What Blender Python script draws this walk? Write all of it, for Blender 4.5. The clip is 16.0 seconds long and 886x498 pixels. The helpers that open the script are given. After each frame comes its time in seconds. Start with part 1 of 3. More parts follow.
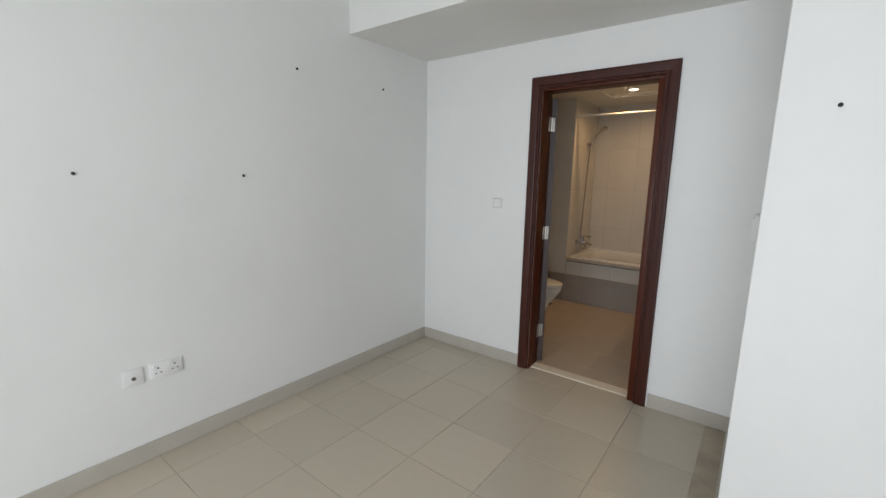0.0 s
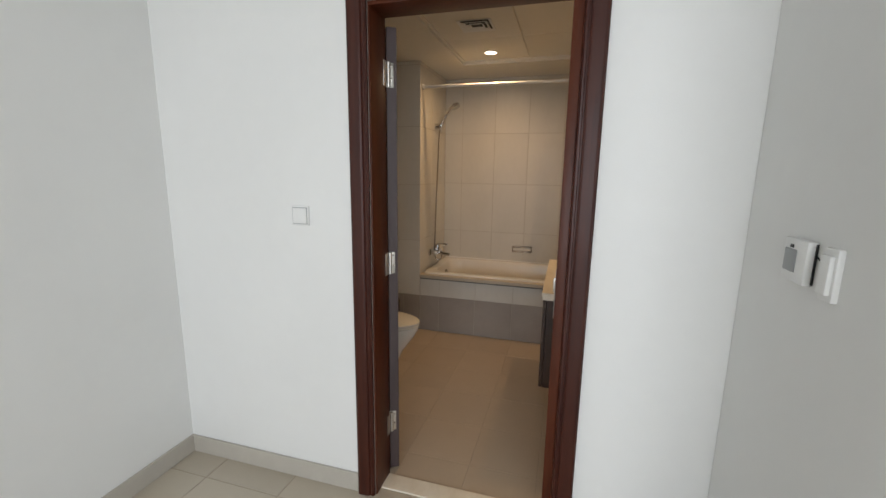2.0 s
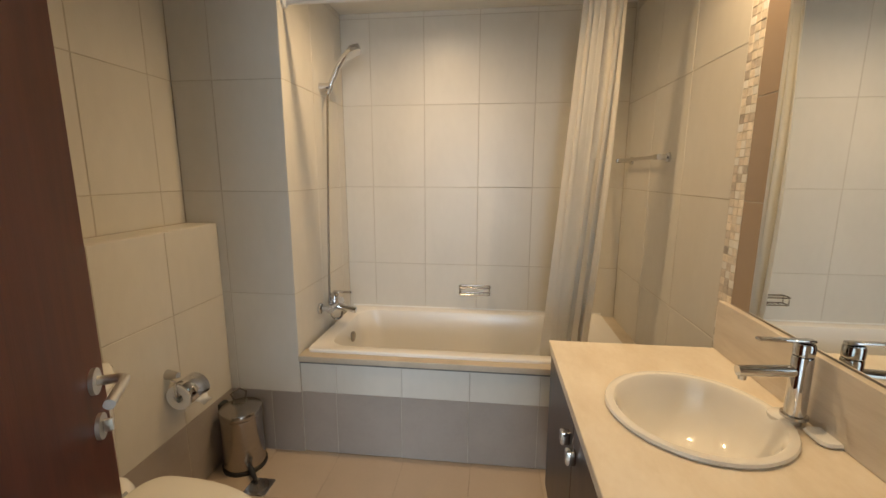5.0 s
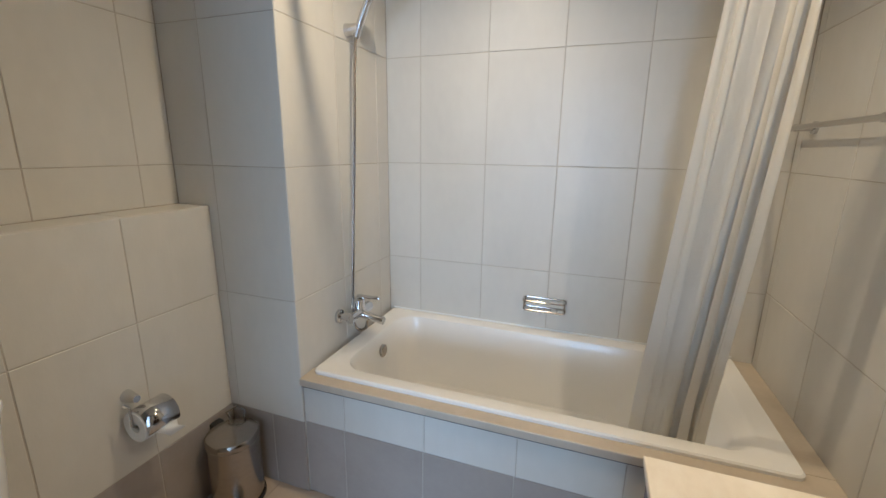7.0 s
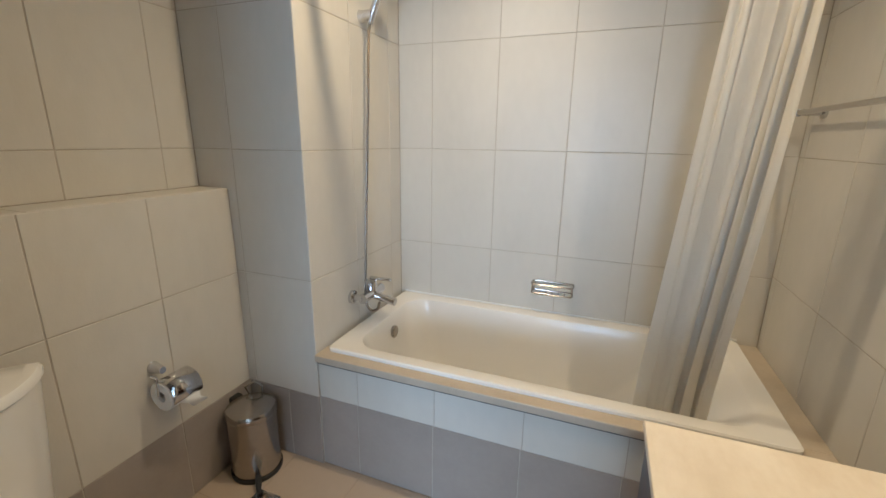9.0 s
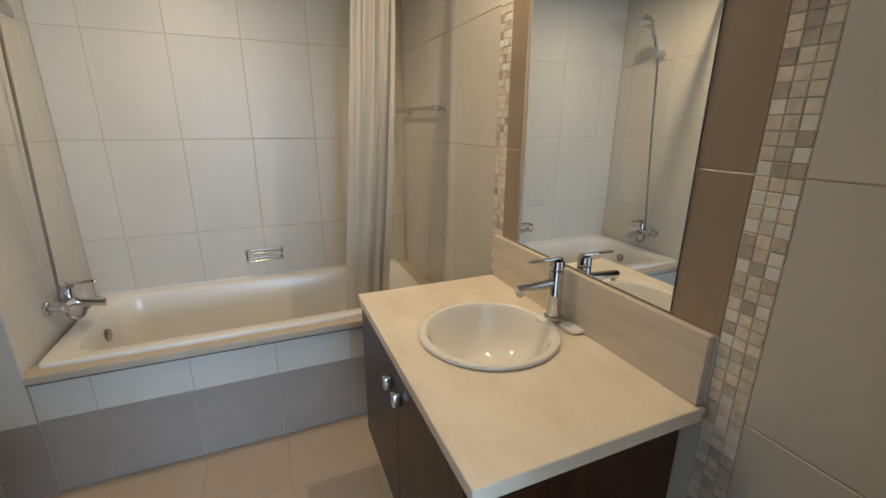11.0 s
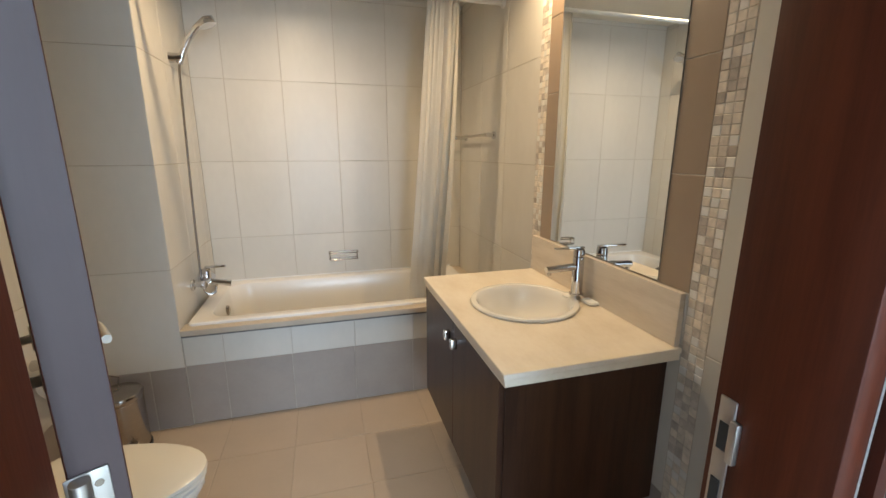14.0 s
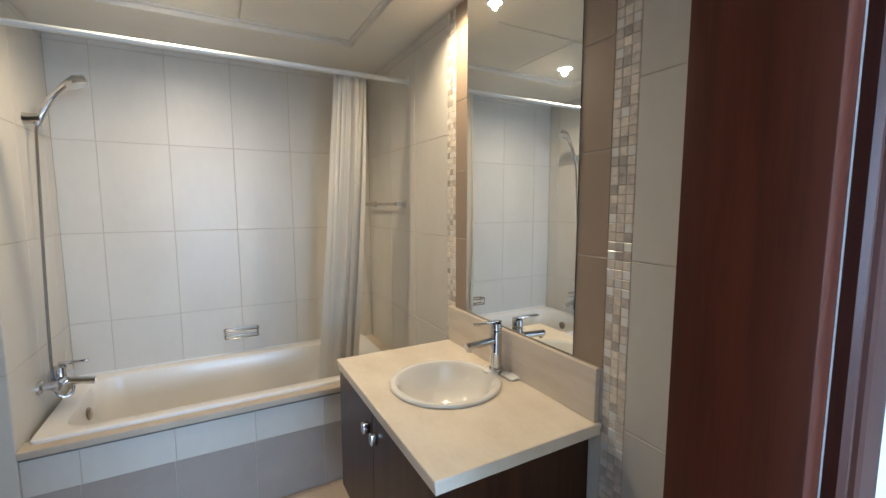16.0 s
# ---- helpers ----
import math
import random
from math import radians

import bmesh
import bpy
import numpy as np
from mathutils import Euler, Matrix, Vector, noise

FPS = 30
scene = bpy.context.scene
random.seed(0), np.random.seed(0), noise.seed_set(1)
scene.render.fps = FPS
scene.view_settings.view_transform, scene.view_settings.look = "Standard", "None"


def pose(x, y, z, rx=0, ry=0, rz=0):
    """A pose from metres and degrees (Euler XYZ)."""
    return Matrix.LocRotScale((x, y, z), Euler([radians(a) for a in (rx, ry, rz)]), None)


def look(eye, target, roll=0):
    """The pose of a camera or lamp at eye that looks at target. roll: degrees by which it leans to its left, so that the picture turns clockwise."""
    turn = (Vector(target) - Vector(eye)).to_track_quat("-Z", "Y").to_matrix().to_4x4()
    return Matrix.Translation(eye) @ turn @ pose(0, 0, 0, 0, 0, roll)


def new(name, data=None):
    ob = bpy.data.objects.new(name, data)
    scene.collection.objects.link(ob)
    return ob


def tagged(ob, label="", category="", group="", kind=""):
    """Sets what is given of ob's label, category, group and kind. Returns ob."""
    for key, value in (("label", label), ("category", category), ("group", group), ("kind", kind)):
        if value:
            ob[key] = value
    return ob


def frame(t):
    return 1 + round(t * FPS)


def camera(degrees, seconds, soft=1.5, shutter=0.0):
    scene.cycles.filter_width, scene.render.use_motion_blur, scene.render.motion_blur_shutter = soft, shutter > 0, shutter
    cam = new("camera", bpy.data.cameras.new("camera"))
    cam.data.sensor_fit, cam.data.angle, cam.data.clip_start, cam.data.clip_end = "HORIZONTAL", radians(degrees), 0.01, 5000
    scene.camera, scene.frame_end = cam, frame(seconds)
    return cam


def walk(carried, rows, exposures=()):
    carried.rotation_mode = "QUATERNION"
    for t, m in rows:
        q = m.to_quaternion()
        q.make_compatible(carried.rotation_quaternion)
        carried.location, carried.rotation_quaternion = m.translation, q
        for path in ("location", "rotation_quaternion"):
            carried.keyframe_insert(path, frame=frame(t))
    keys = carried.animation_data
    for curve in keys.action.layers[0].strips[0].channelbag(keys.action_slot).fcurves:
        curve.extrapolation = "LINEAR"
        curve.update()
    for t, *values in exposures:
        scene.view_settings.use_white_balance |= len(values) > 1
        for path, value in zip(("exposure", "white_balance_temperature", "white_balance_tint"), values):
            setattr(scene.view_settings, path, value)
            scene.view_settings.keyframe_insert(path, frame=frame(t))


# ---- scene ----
cam = camera(93.4, 16.0)
PATH = [
    (0, (0.037, -0.288, 1.476), (-1.155, 1.28, 1.132), 1.1),
    (0.5, (-0.106, 0.025, 1.485), (-1.06, 1.751, 1.15), 1.1),
    (1, (-0.277, 0.342, 1.474), (-1.057, 2.153, 1.143), 1.0),
    (1.5, (-0.424, 0.675, 1.475), (-1.076, 2.534, 1.13), 0.9),
    (2, (-0.525, 1.033, 1.475), (-1.077, 2.919, 1.106), 0.8),
    (2.5, (-0.662, 1.349, 1.465), (-1.122, 3.255, 1.069), 0.9),
    (3, (-0.77, 1.63, 1.452), (-1.161, 3.55, 1.052), -0.3),
    (3.5, (-0.822, 1.91, 1.417), (-1.147, 3.848, 1.038), 0.0),
    (4, (-0.842, 2.191, 1.419), (-1.086, 4.145, 1.07), 0.4),
    (4.2, (-0.839, 2.298, 1.419), (-1.065, 4.255, 1.079), 0.1),
    (6.3, (-0.811, 3.179, 1.444), (-1.091, 5.119, 1.047), -0.1),
    (6.5, (-0.794, 3.236, 1.431), (-1.161, 5.159, 1.024), 0.1),
    (7, (-0.755, 3.348, 1.417), (-1.41, 5.18, 0.953), 0.7),
    (7.5, (-0.674, 3.369, 1.403), (-1.652, 5.034, 0.881), 1.2),
    (8, (-0.63, 3.335, 1.381), (-1.854, 4.813, 0.818), 1.4),
    (8.5, (-0.649, 3.309, 1.376), (-1.802, 4.844, 0.815), 1.4),
    (9, (-0.743, 3.296, 1.394), (-1.433, 5.103, 0.888), 0.8),
    (9.5, (-0.842, 3.226, 1.418), (-0.811, 5.165, 0.931), 0.1),
    (10, (-0.816, 3.083, 1.422), (-0.281, 4.949, 0.94), 0.7),
    (10.2, (-0.814, 3.008, 1.431), (-0.173, 4.836, 0.935), 0.9),
    (12.3, (-1.071, 2.363, 1.413), (-0.298, 4.093, 0.775), 0.4),
    (12.5, (-1.088, 2.303, 1.406), (-0.334, 4.042, 0.769), 0.5),
    (13, (-1.109, 2.204, 1.411), (-0.434, 3.976, 0.777), -0.2),
    (13.5, (-1.096, 2.225, 1.394), (-0.494, 4.047, 0.83), 0.1),
    (14, (-1.036, 2.329, 1.407), (-0.506, 4.204, 0.955), 0.0),
    (14.5, (-1.036, 2.411, 1.473), (-0.525, 4.319, 1.158), 0.1),
    (15, (-1.039, 2.455, 1.524), (-0.509, 4.375, 1.344), 0.3),
    (15.5, (-1.046, 2.454, 1.529), (-0.373, 4.331, 1.375), 0.3),
    (16, (-1.043, 2.402, 1.5), (-0.092, 4.149, 1.29), -0.1),
]
EXPOSURES = [(0.0, -0.85, 6900, 17), (1.0, -0.75, 6900, 17), (2.0, -0.52, 7000, 17), (3.0, -0.35, 7100, 18), (3.5, -0.1, 7600, 19), (4.0, 0.45, 11200, 20), (4.3, 0.42, 9600, 17), (6.3, 0.53, 4800, 7), (7.0, 0.56, 4750, 7), (8.0, 0.82, 4700, 7), (8.5, 0.8, 4750, 7), (9.0, 0.6, 5000, 6), (9.5, 0.42, 5100, 6), (10.2, 0.17, 5200, 6), (12.5, 0.6, 5150, 7), (13.5, 0.64, 5650, 9), (14.5, 0.64, 5300, 7), (16.0, 0.58, 4850, 7)]
walk(cam, [(t, look(eye, target, roll)) for t, eye, target, roll in PATH], EXPOSURES)

# ---- world, sun, large lights ----
world = bpy.data.worlds.new("sky")
scene.world = world
world.use_nodes = True
_wn = world.node_tree.nodes
_sky = _wn.new("ShaderNodeTexSky")
_sky.sky_type, _sky.sun_disc, _sky.sun_elevation, _sky.sun_rotation = "NISHITA", False, radians(48), radians(20)
world.node_tree.links.new(_sky.outputs[0], _wn["Background"].inputs[0])
_wn["Background"].inputs[1].default_value = 0.12


def lamp(name, m, kind, watts, colour, size, size_y=None, cone=158):
    data = bpy.data.lights.new(name, kind)
    data.energy, data.color = watts, colour
    if kind == "AREA":
        data.shape = "RECTANGLE" if size_y else "DISK"
        data.size = size
        if size_y:
            data.size_y = size_y
    elif kind == "SPOT":
        data.shadow_soft_size, data.spot_size, data.spot_blend = size, radians(cone), 1.0
    ob = new(name, data)
    ob.matrix_world = m
    return ob


DAY, WARM = (0.77, 0.895, 1.0), (1.0, 0.67, 0.335)
lamp("window_daylight", look((0.2, -2.98, 1.35), (0.2, 2.0, 1.2)), "AREA", 215, DAY, 3.2, 2.1)
lamp("downlight_lamp_tub", pose(-1.185, 4.575, 2.386), "SPOT", 33.5, WARM, 0.02, cone=168)
lamp("downlight_lamp_vanity", pose(-0.19, 3.99, 2.364), "SPOT", 31, WARM, 0.012, cone=150)

# ---- materials ----


def material(name, base, rough=0.5, metal=0.0, vary=0.06, scale=6.0, bump=0.0, bump_scale=60.0, stretch=(1, 1, 1), random_tone=0.0, coat=0.0, base2=None, emit=None, spec=0.5):
    m = bpy.data.materials.new(name)
    m.use_nodes = True
    nt = m.node_tree
    n, l = nt.nodes, nt.links
    p = n["Principled BSDF"]
    p.inputs["Roughness"].default_value, p.inputs["Metallic"].default_value = rough, metal
    p.inputs["Coat Weight"].default_value = coat
    p.inputs["Specular IOR Level"].default_value = spec
    p.inputs["Coat Roughness"].default_value = 0.12
    geo = n.new("ShaderNodeNewGeometry")
    mp = n.new("ShaderNodeMapping")
    mp.inputs["Scale"].default_value = stretch
    l.new(geo.outputs["Position"], mp.inputs["Vector"])
    nz = n.new("ShaderNodeTexNoise")
    nz.inputs["Scale"].default_value, nz.inputs["Detail"].default_value, nz.inputs["Roughness"].default_value = scale, 3, 0.5
    l.new(mp.outputs[0], nz.inputs["Vector"])
    fine = n.new("ShaderNodeTexNoise")
    fine.inputs["Scale"].default_value, fine.inputs["Detail"].default_value = scale * 9, 3
    l.new(mp.outputs[0], fine.inputs["Vector"])
    add = n.new("ShaderNodeMath")
    add.operation = "MULTIPLY_ADD"
    add.inputs[1].default_value = 0.35
    l.new(fine.outputs[0], add.inputs[0])
    l.new(nz.outputs[0], add.inputs[2])
    ramp = n.new("ShaderNodeValToRGB")
    e = ramp.color_ramp.elements
    e[0].position, e[1].position = 0.2, 1.0
    ramp.color_ramp.interpolation = "EASE"
    b2 = base2 or tuple(min(1, c * (1 + vary)) for c in base)
    b1 = base if base2 else tuple(c * (1 - vary) for c in base)
    e[0].color, e[1].color = (*b1, 1), (*b2, 1)
    l.new(add.outputs[0], ramp.inputs[0])
    col = ramp.outputs[0]
    if random_tone:
        info = n.new("ShaderNodeObjectInfo")
        mr = n.new("ShaderNodeMapRange")
        mr.inputs[3].default_value, mr.inputs[4].default_value = 1 - random_tone, 1 + random_tone
        l.new(info.outputs["Random"], mr.inputs[0])
        hs = n.new("ShaderNodeHueSaturation")
        l.new(mr.outputs[0], hs.inputs["Value"])
        l.new(col, hs.inputs["Color"])
        col = hs.outputs[0]
    l.new(col, p.inputs["Base Color"])
    rr = n.new("ShaderNodeMapRange")
    rr.inputs[3].default_value, rr.inputs[4].default_value = max(0.02, rough * 0.85), min(1, rough * 1.15)
    l.new(nz.outputs[0], rr.inputs[0])
    if rough >= 0.5:
        l.new(rr.outputs[0], p.inputs["Roughness"])
    if bump:
        bn = n.new("ShaderNodeTexNoise")
        bn.inputs["Scale"].default_value, bn.inputs["Detail"].default_value = bump_scale, 4
        l.new(mp.outputs[0], bn.inputs["Vector"])
        bp = n.new("ShaderNodeBump")
        bp.inputs["Strength"].default_value, bp.inputs["Distance"].default_value = bump, 0.003
        l.new(bn.outputs[0], bp.inputs["Height"])
        l.new(bp.outputs[0], p.inputs["Normal"])
    if emit:
        p.inputs["Emission Color"].default_value = (*emit[0], 1)
        p.inputs["Emission Strength"].default_value = emit[1]
    return m


M = {}
M["paint"] = material("white_wall_paint", (0.78, 0.78, 0.76), 0.55, vary=0.025, scale=1.6, bump=0.12, bump_scale=220)
M["ceiling"] = material("ceiling_paint", (0.76, 0.76, 0.73), 0.8, vary=0.03, scale=2)
M["bath_ceiling"] = material("bathroom_ceiling_paint", (0.74, 0.72, 0.66), 0.7, vary=0.04, scale=3)
M["panel"] = material("ceiling_panel_board", (0.72, 0.72, 0.68), 0.75, vary=0.03, scale=5, bump=0.1)
M["grout"] = material("wall_grout", (0.46, 0.41, 0.34), 0.9, vary=0.15, scale=12)
M["floor_grout"] = material("floor_grout", (0.40, 0.335, 0.26), 0.9, vary=0.2, scale=9)
M["floor_tile"] = material("beige_floor_tile", (0.50, 0.435, 0.345), 0.32, vary=0.02, scale=22, bump=0.05, bump_scale=90, random_tone=0.05)
M["skirting"] = material("greige_skirting_tile", (0.46, 0.425, 0.37), 0.4, vary=0.06, scale=7)
M["bath_floor"] = material("sand_bathroom_floor_tile", (0.47, 0.385, 0.295), 0.38, vary=0.04, scale=6, bump=0.05, random_tone=0.04)
M["wall_tile"] = material("pale_linen_wall_tile", (0.61, 0.58, 0.515), 0.36, vary=0.06, scale=3, bump=0.08, bump_scale=110, stretch=(1, 1, 0.5), random_tone=0.025)
M["dado_tile"] = material("taupe_dado_tile", (0.33, 0.29, 0.255), 0.33, vary=0.08, scale=6, bump=0.05, random_tone=0.04)
M["brown_tile"] = material("tan_border_tile", (0.33, 0.25, 0.18), 0.32, vary=0.02, scale=26, random_tone=0.04)
M["mosaic_a"] = material("cream_mosaic_chip", (0.68, 0.61, 0.51), 0.3, vary=0.22, scale=40, random_tone=0.12)
M["mosaic_b"] = material("taupe_mosaic_chip", (0.47, 0.415, 0.355), 0.3, vary=0.3, scale=40, random_tone=0.2)
M["mosaic_c"] = material("white_mosaic_chip", (0.78, 0.76, 0.71), 0.22, vary=0.05, scale=40, random_tone=0.06)
M["stone"] = material("cream_marble", (0.68, 0.59, 0.455), 0.28, base2=(0.83, 0.76, 0.64), scale=9, bump=0.02, stretch=(1, 0.5, 1))
# veins belong to the stone; the darker tone stands for the unlit upright face
M["veined"] = material("veined_beige_marble_shaded", (0.53, 0.455, 0.36), 0.3, base2=(0.70, 0.63, 0.53), scale=8, bump=0.02, stretch=(1, 0.35, 3.2))
M["sill"] = material("beige_stone_sill", (0.44, 0.375, 0.28), 0.45, base2=(0.53, 0.455, 0.35), scale=10, bump=0.05)
M["stain"] = material("stained_mortar", (0.16, 0.15, 0.135), 0.9, vary=0.35, scale=14)
M["ceramic"] = material("white_glazed_ceramic", (0.82, 0.80, 0.75), 0.1, vary=0.01, scale=3, coat=0.5)
M["acrylic"] = material("white_bath_enamel", (0.80, 0.78, 0.74), 0.24, vary=0.015, scale=3, coat=0.1)
M["seat"] = material("cream_plastic_seat", (0.80, 0.76, 0.66), 0.22, vary=0.01, scale=3, coat=0.3)
M["wood"] = material("mahogany_stain", (0.03, 0.0065, 0.004), 0.4, base2=(0.062, 0.0145, 0.0075), scale=9, bump=0.04, stretch=(6, 6, 0.35), coat=0.03, spec=0.28)
M["leaf_wood"] = material("red_brown_door_veneer", (0.045, 0.0095, 0.0038), 0.42, base2=(0.095, 0.022, 0.0085), scale=7, bump=0.04, stretch=(6, 6, 0.35), coat=0.03, spec=0.22)
M["leaf_edge"] = material("dark_door_edge", (0.054, 0.034, 0.034), 0.6, base2=(0.064, 0.042, 0.042), scale=9, stretch=(6, 6, 0.4), coat=0.2)
M["walnut"] = material("walnut_veneer", (0.016, 0.007, 0.004), 0.36, base2=(0.064, 0.028, 0.0145), scale=4, bump=0.05, stretch=(6, 6, 0.45), coat=0.08, spec=0.35)
M["chrome"] = material("chrome", (0.62, 0.62, 0.63), 0.06, 1.0, vary=0.02)
M["steel"] = material("brushed_steel", (0.42, 0.39, 0.36), 0.2, 1.0, vary=0.06, scale=20, stretch=(1, 1, 6))
M["satin"] = material("satin_nickel", (0.66, 0.64, 0.60), 0.4, 1.0, vary=0.03)
M["plastic"] = material("white_plastic", (0.78, 0.78, 0.76), 0.35, vary=0.01)
# grey of real plastic, also used for shade in narrow gaps
M["grey_plastic_and_shade"] = material("grey_plastic_and_shade", (0.30, 0.31, 0.31), 0.3, vary=0.04)
# black of the rubber parts, also put where gaps and holes lie in shade
M["dark"] = material("black_rubber_and_shade", (0.02, 0.02, 0.02), 0.6, vary=0.1)
M["cloth"] = material("cream_curtain_cloth", (0.84, 0.81, 0.74), 0.75, vary=0.03, scale=12, bump=0.08, bump_scale=400)
_nt = M["cloth"].node_tree
_tr, _mix = _nt.nodes.new("ShaderNodeBsdfTranslucent"), _nt.nodes.new("ShaderNodeMixShader")
_tr.inputs[0].default_value, _mix.inputs[0].default_value = (0.84, 0.80, 0.71, 1), 0.36
_nt.links.new(_nt.nodes["Principled BSDF"].outputs[0], _mix.inputs[1])
_nt.links.new(_tr.outputs[0], _mix.inputs[2])
_nt.links.new(_mix.outputs[0], _nt.nodes["Material Output"].inputs[0])
M["paper"] = material("white_tissue", (0.82, 0.82, 0.80), 0.9, vary=0.02, bump=0.1)
# daylight mirrored in chrome, put into a blue base colour; no part uses it
M["blue"] = material("blue_daylight_reflection", (0.22, 0.36, 0.52), 0.2, 0.6, vary=0.1)
M["glow"] = material("lamp_lens", (0.9, 0.85, 0.75), 0.4, emit=((1.0, 0.88, 0.68), 9.0))
M["mirror"] = material("silvered_mirror", (0.86, 0.88, 0.87), 0.015, 1.0, vary=0.0)
M["aluminium"] = material("white_window_aluminium", (0.7, 0.7, 0.7), 0.4, vary=0.02)
M["glass"] = bpy.data.materials.new("window_glass")
M["glass"].use_nodes = True
_p = M["glass"].node_tree.nodes["Principled BSDF"]
_p.inputs["Transmission Weight"].default_value, _p.inputs["Roughness"].default_value = 1.0, 0.0

# ---- mesh helpers ----


def mesh_of(name, bm, mat, smooth=False):
    bmesh.ops.recalc_face_normals(bm, faces=bm.faces[:])
    me = bpy.data.meshes.new(name)
    bm.to_mesh(me)
    bm.free()
    me.materials.append(M[mat])
    if smooth:
        me.shade_smooth()
        me.set_sharp_from_angle(angle=radians(35))
    return me


def structure(name, bm, mat, label, category, smooth=False):
    return tagged(new(name, mesh_of(name, bm, mat, smooth)), label, category, kind="structure")


def thing(name, base, label, category, group=""):
    ob = new(name)
    ob.location = base
    ob.empty_display_size = 0.1
    return tagged(ob, label, category, group)


def part(name, bm, mat, parent, label="", smooth=True):
    ob = new(name, mesh_of(name, bm, mat, smooth))
    ob.parent = parent
    root = parent
    while root.parent:
        root = root.parent
    if parent is root:
        ob.matrix_parent_inverse = Matrix.Translation(-Vector(root.location))
    return tagged(ob, label)


def box(bm, x0, x1, y0, y1, z0, z1, bevel=0.0, seg=2):
    r = bmesh.ops.create_cube(bm, size=1, matrix=Matrix.Translation(((x0 + x1) / 2, (y0 + y1) / 2, (z0 + z1) / 2)) @ Matrix.Diagonal((x1 - x0, y1 - y0, z1 - z0, 1)))
    if bevel:
        edges = {e for v in r["verts"] for e in v.link_edges}
        bmesh.ops.bevel(bm, geom=list(edges), offset=bevel, segments=seg, affect="EDGES", profile=0.5)
    return bm


def boxed(*a, **k):
    return box(bmesh.new(), *a, **k)


def loft(bm, rings, cap=(True, True), closed=True):
    rows = [[bm.verts.new(p) for p in ring] for ring in rings]
    n = len(rows[0])
    for a, b in zip(rows, rows[1:]):
        for i in range(n if closed else n - 1):
            j = (i + 1) % n
            bm.faces.new((a[i], a[j], b[j], b[i]))
    if cap[0]:
        bm.faces.new(list(reversed(rows[0])))
    if cap[1]:
        bm.faces.new(rows[-1])
    return bm


def tube(bm, pts, r, seg=12, caps=True):
    pts = [Vector(p) for p in pts]
    rad = r if isinstance(r, (list, tuple)) else [r] * len(pts)
    rings = []
    side = None
    for i, p in enumerate(pts):
        d = (pts[min(i + 1, len(pts) - 1)] - pts[max(i - 1, 0)]).normalized()
        if side is None:
            side = d.orthogonal().normalized()
        side = (side - d * side.dot(d)).normalized()
        up = d.cross(side)
        rings.append([p + rad[i] * (math.cos(2 * math.pi * k / seg) * side + math.sin(2 * math.pi * k / seg) * up) for k in range(seg)])
    return loft(bm, rings, (caps, caps))


def lathe(bm, centre, profile, seg=32, caps=(False, False)):
    c = Vector(centre)
    return loft(bm, [[c + Vector((r * math.cos(2 * math.pi * k / seg), r * math.sin(2 * math.pi * k / seg), z)) for k in range(seg)] for r, z in profile], caps)


def oval(cx, cy, front, back, half, z, n=40, power=2.0, power_back=2.0):
    ring = []
    for k in range(n):
        a = 2 * math.pi * k / n
        c, s = math.cos(a), math.sin(a)
        p = power if c >= 0 else power_back
        ring.append((cx + (front if c >= 0 else back) * math.copysign(abs(c) ** (2 / p), c), cy + half * math.copysign(abs(s) ** (2 / p), s), z))
    return ring


def rounded(x0, x1, y0, y1, z, r, n=8):
    ring = []
    for cx, cy, a0 in ((x1 - r, y1 - r, 0), (x0 + r, y1 - r, 90), (x0 + r, y0 + r, 180), (x1 - r, y0 + r, 270)):
        for k in range(n + 1):
            a = radians(a0 + 90 * k / n)
            ring.append((cx + r * math.cos(a), cy + r * math.sin(a), z))
    return ring


TILE_MESHES = {}


def tile_mesh(w, h, mat, depth=0.006, edge=0.0015):
    key = (round(w, 3), round(h, 3), mat)
    if key not in TILE_MESHES:
        bm = bmesh.new()
        def rect(a, b, z):
            return [(-a, -b, z), (a, -b, z), (a, b, z), (-a, b, z)]
        loft(bm, [rect(w / 2, h / 2, -depth), rect(w / 2, h / 2, -edge), rect(w / 2 - edge, h / 2 - edge, 0)], (False, True))
        TILE_MESHES[key] = mesh_of("tile_mesh", bm, mat)
    return TILE_MESHES[key]


def tiles(parent, normal, at, us, vs, mat, gap=0.003, name="tile", pick=None):
    """Tiles between the joints us and vs on the plane normal = at; u is x (or y on an x wall), v is z (or y on a floor)."""
    axis, sign = normal[1], 1 if normal[0] == "+" else -1
    nvec = Vector({"x": (sign, 0, 0), "y": (0, sign, 0), "z": (0, 0, sign)}[axis])
    vvec = Vector((0, 1, 0)) if axis == "z" else Vector((0, 0, 1))
    uvec = vvec.cross(nvec)
    rot = Matrix((uvec, vvec, nvec)).transposed().to_4x4()
    for u0, u1 in zip(us, us[1:]):
        for v0, v1 in zip(vs, vs[1:]):
            cu, cv = (u0 + u1) / 2, (v0 + v1) / 2
            if min(u1 - u0, v1 - v0) < 0.008 or (pick and not pick(cu, cv)):
                continue
            me = tile_mesh(u1 - u0 - gap, v1 - v0 - gap, mat(cu, cv) if callable(mat) else mat)
            p = {"x": (at, cu, cv), "y": (cu, at, cv), "z": (cu, cv, at)}[axis]
            ob = new(name, me)
            ob.parent = parent
            jig = random.uniform(-0.0006, 0.0006)
            ob.matrix_basis = Matrix.Translation(Vector(p) + nvec * jig) @ rot


def joints(start, end, through_at, pitch):
    first = math.ceil((start + 0.012 - through_at) / pitch)
    out = [start]
    k = first
    while through_at + k * pitch < end - 0.012:
        out.append(through_at + k * pitch)
        k += 1
    return out + [end]


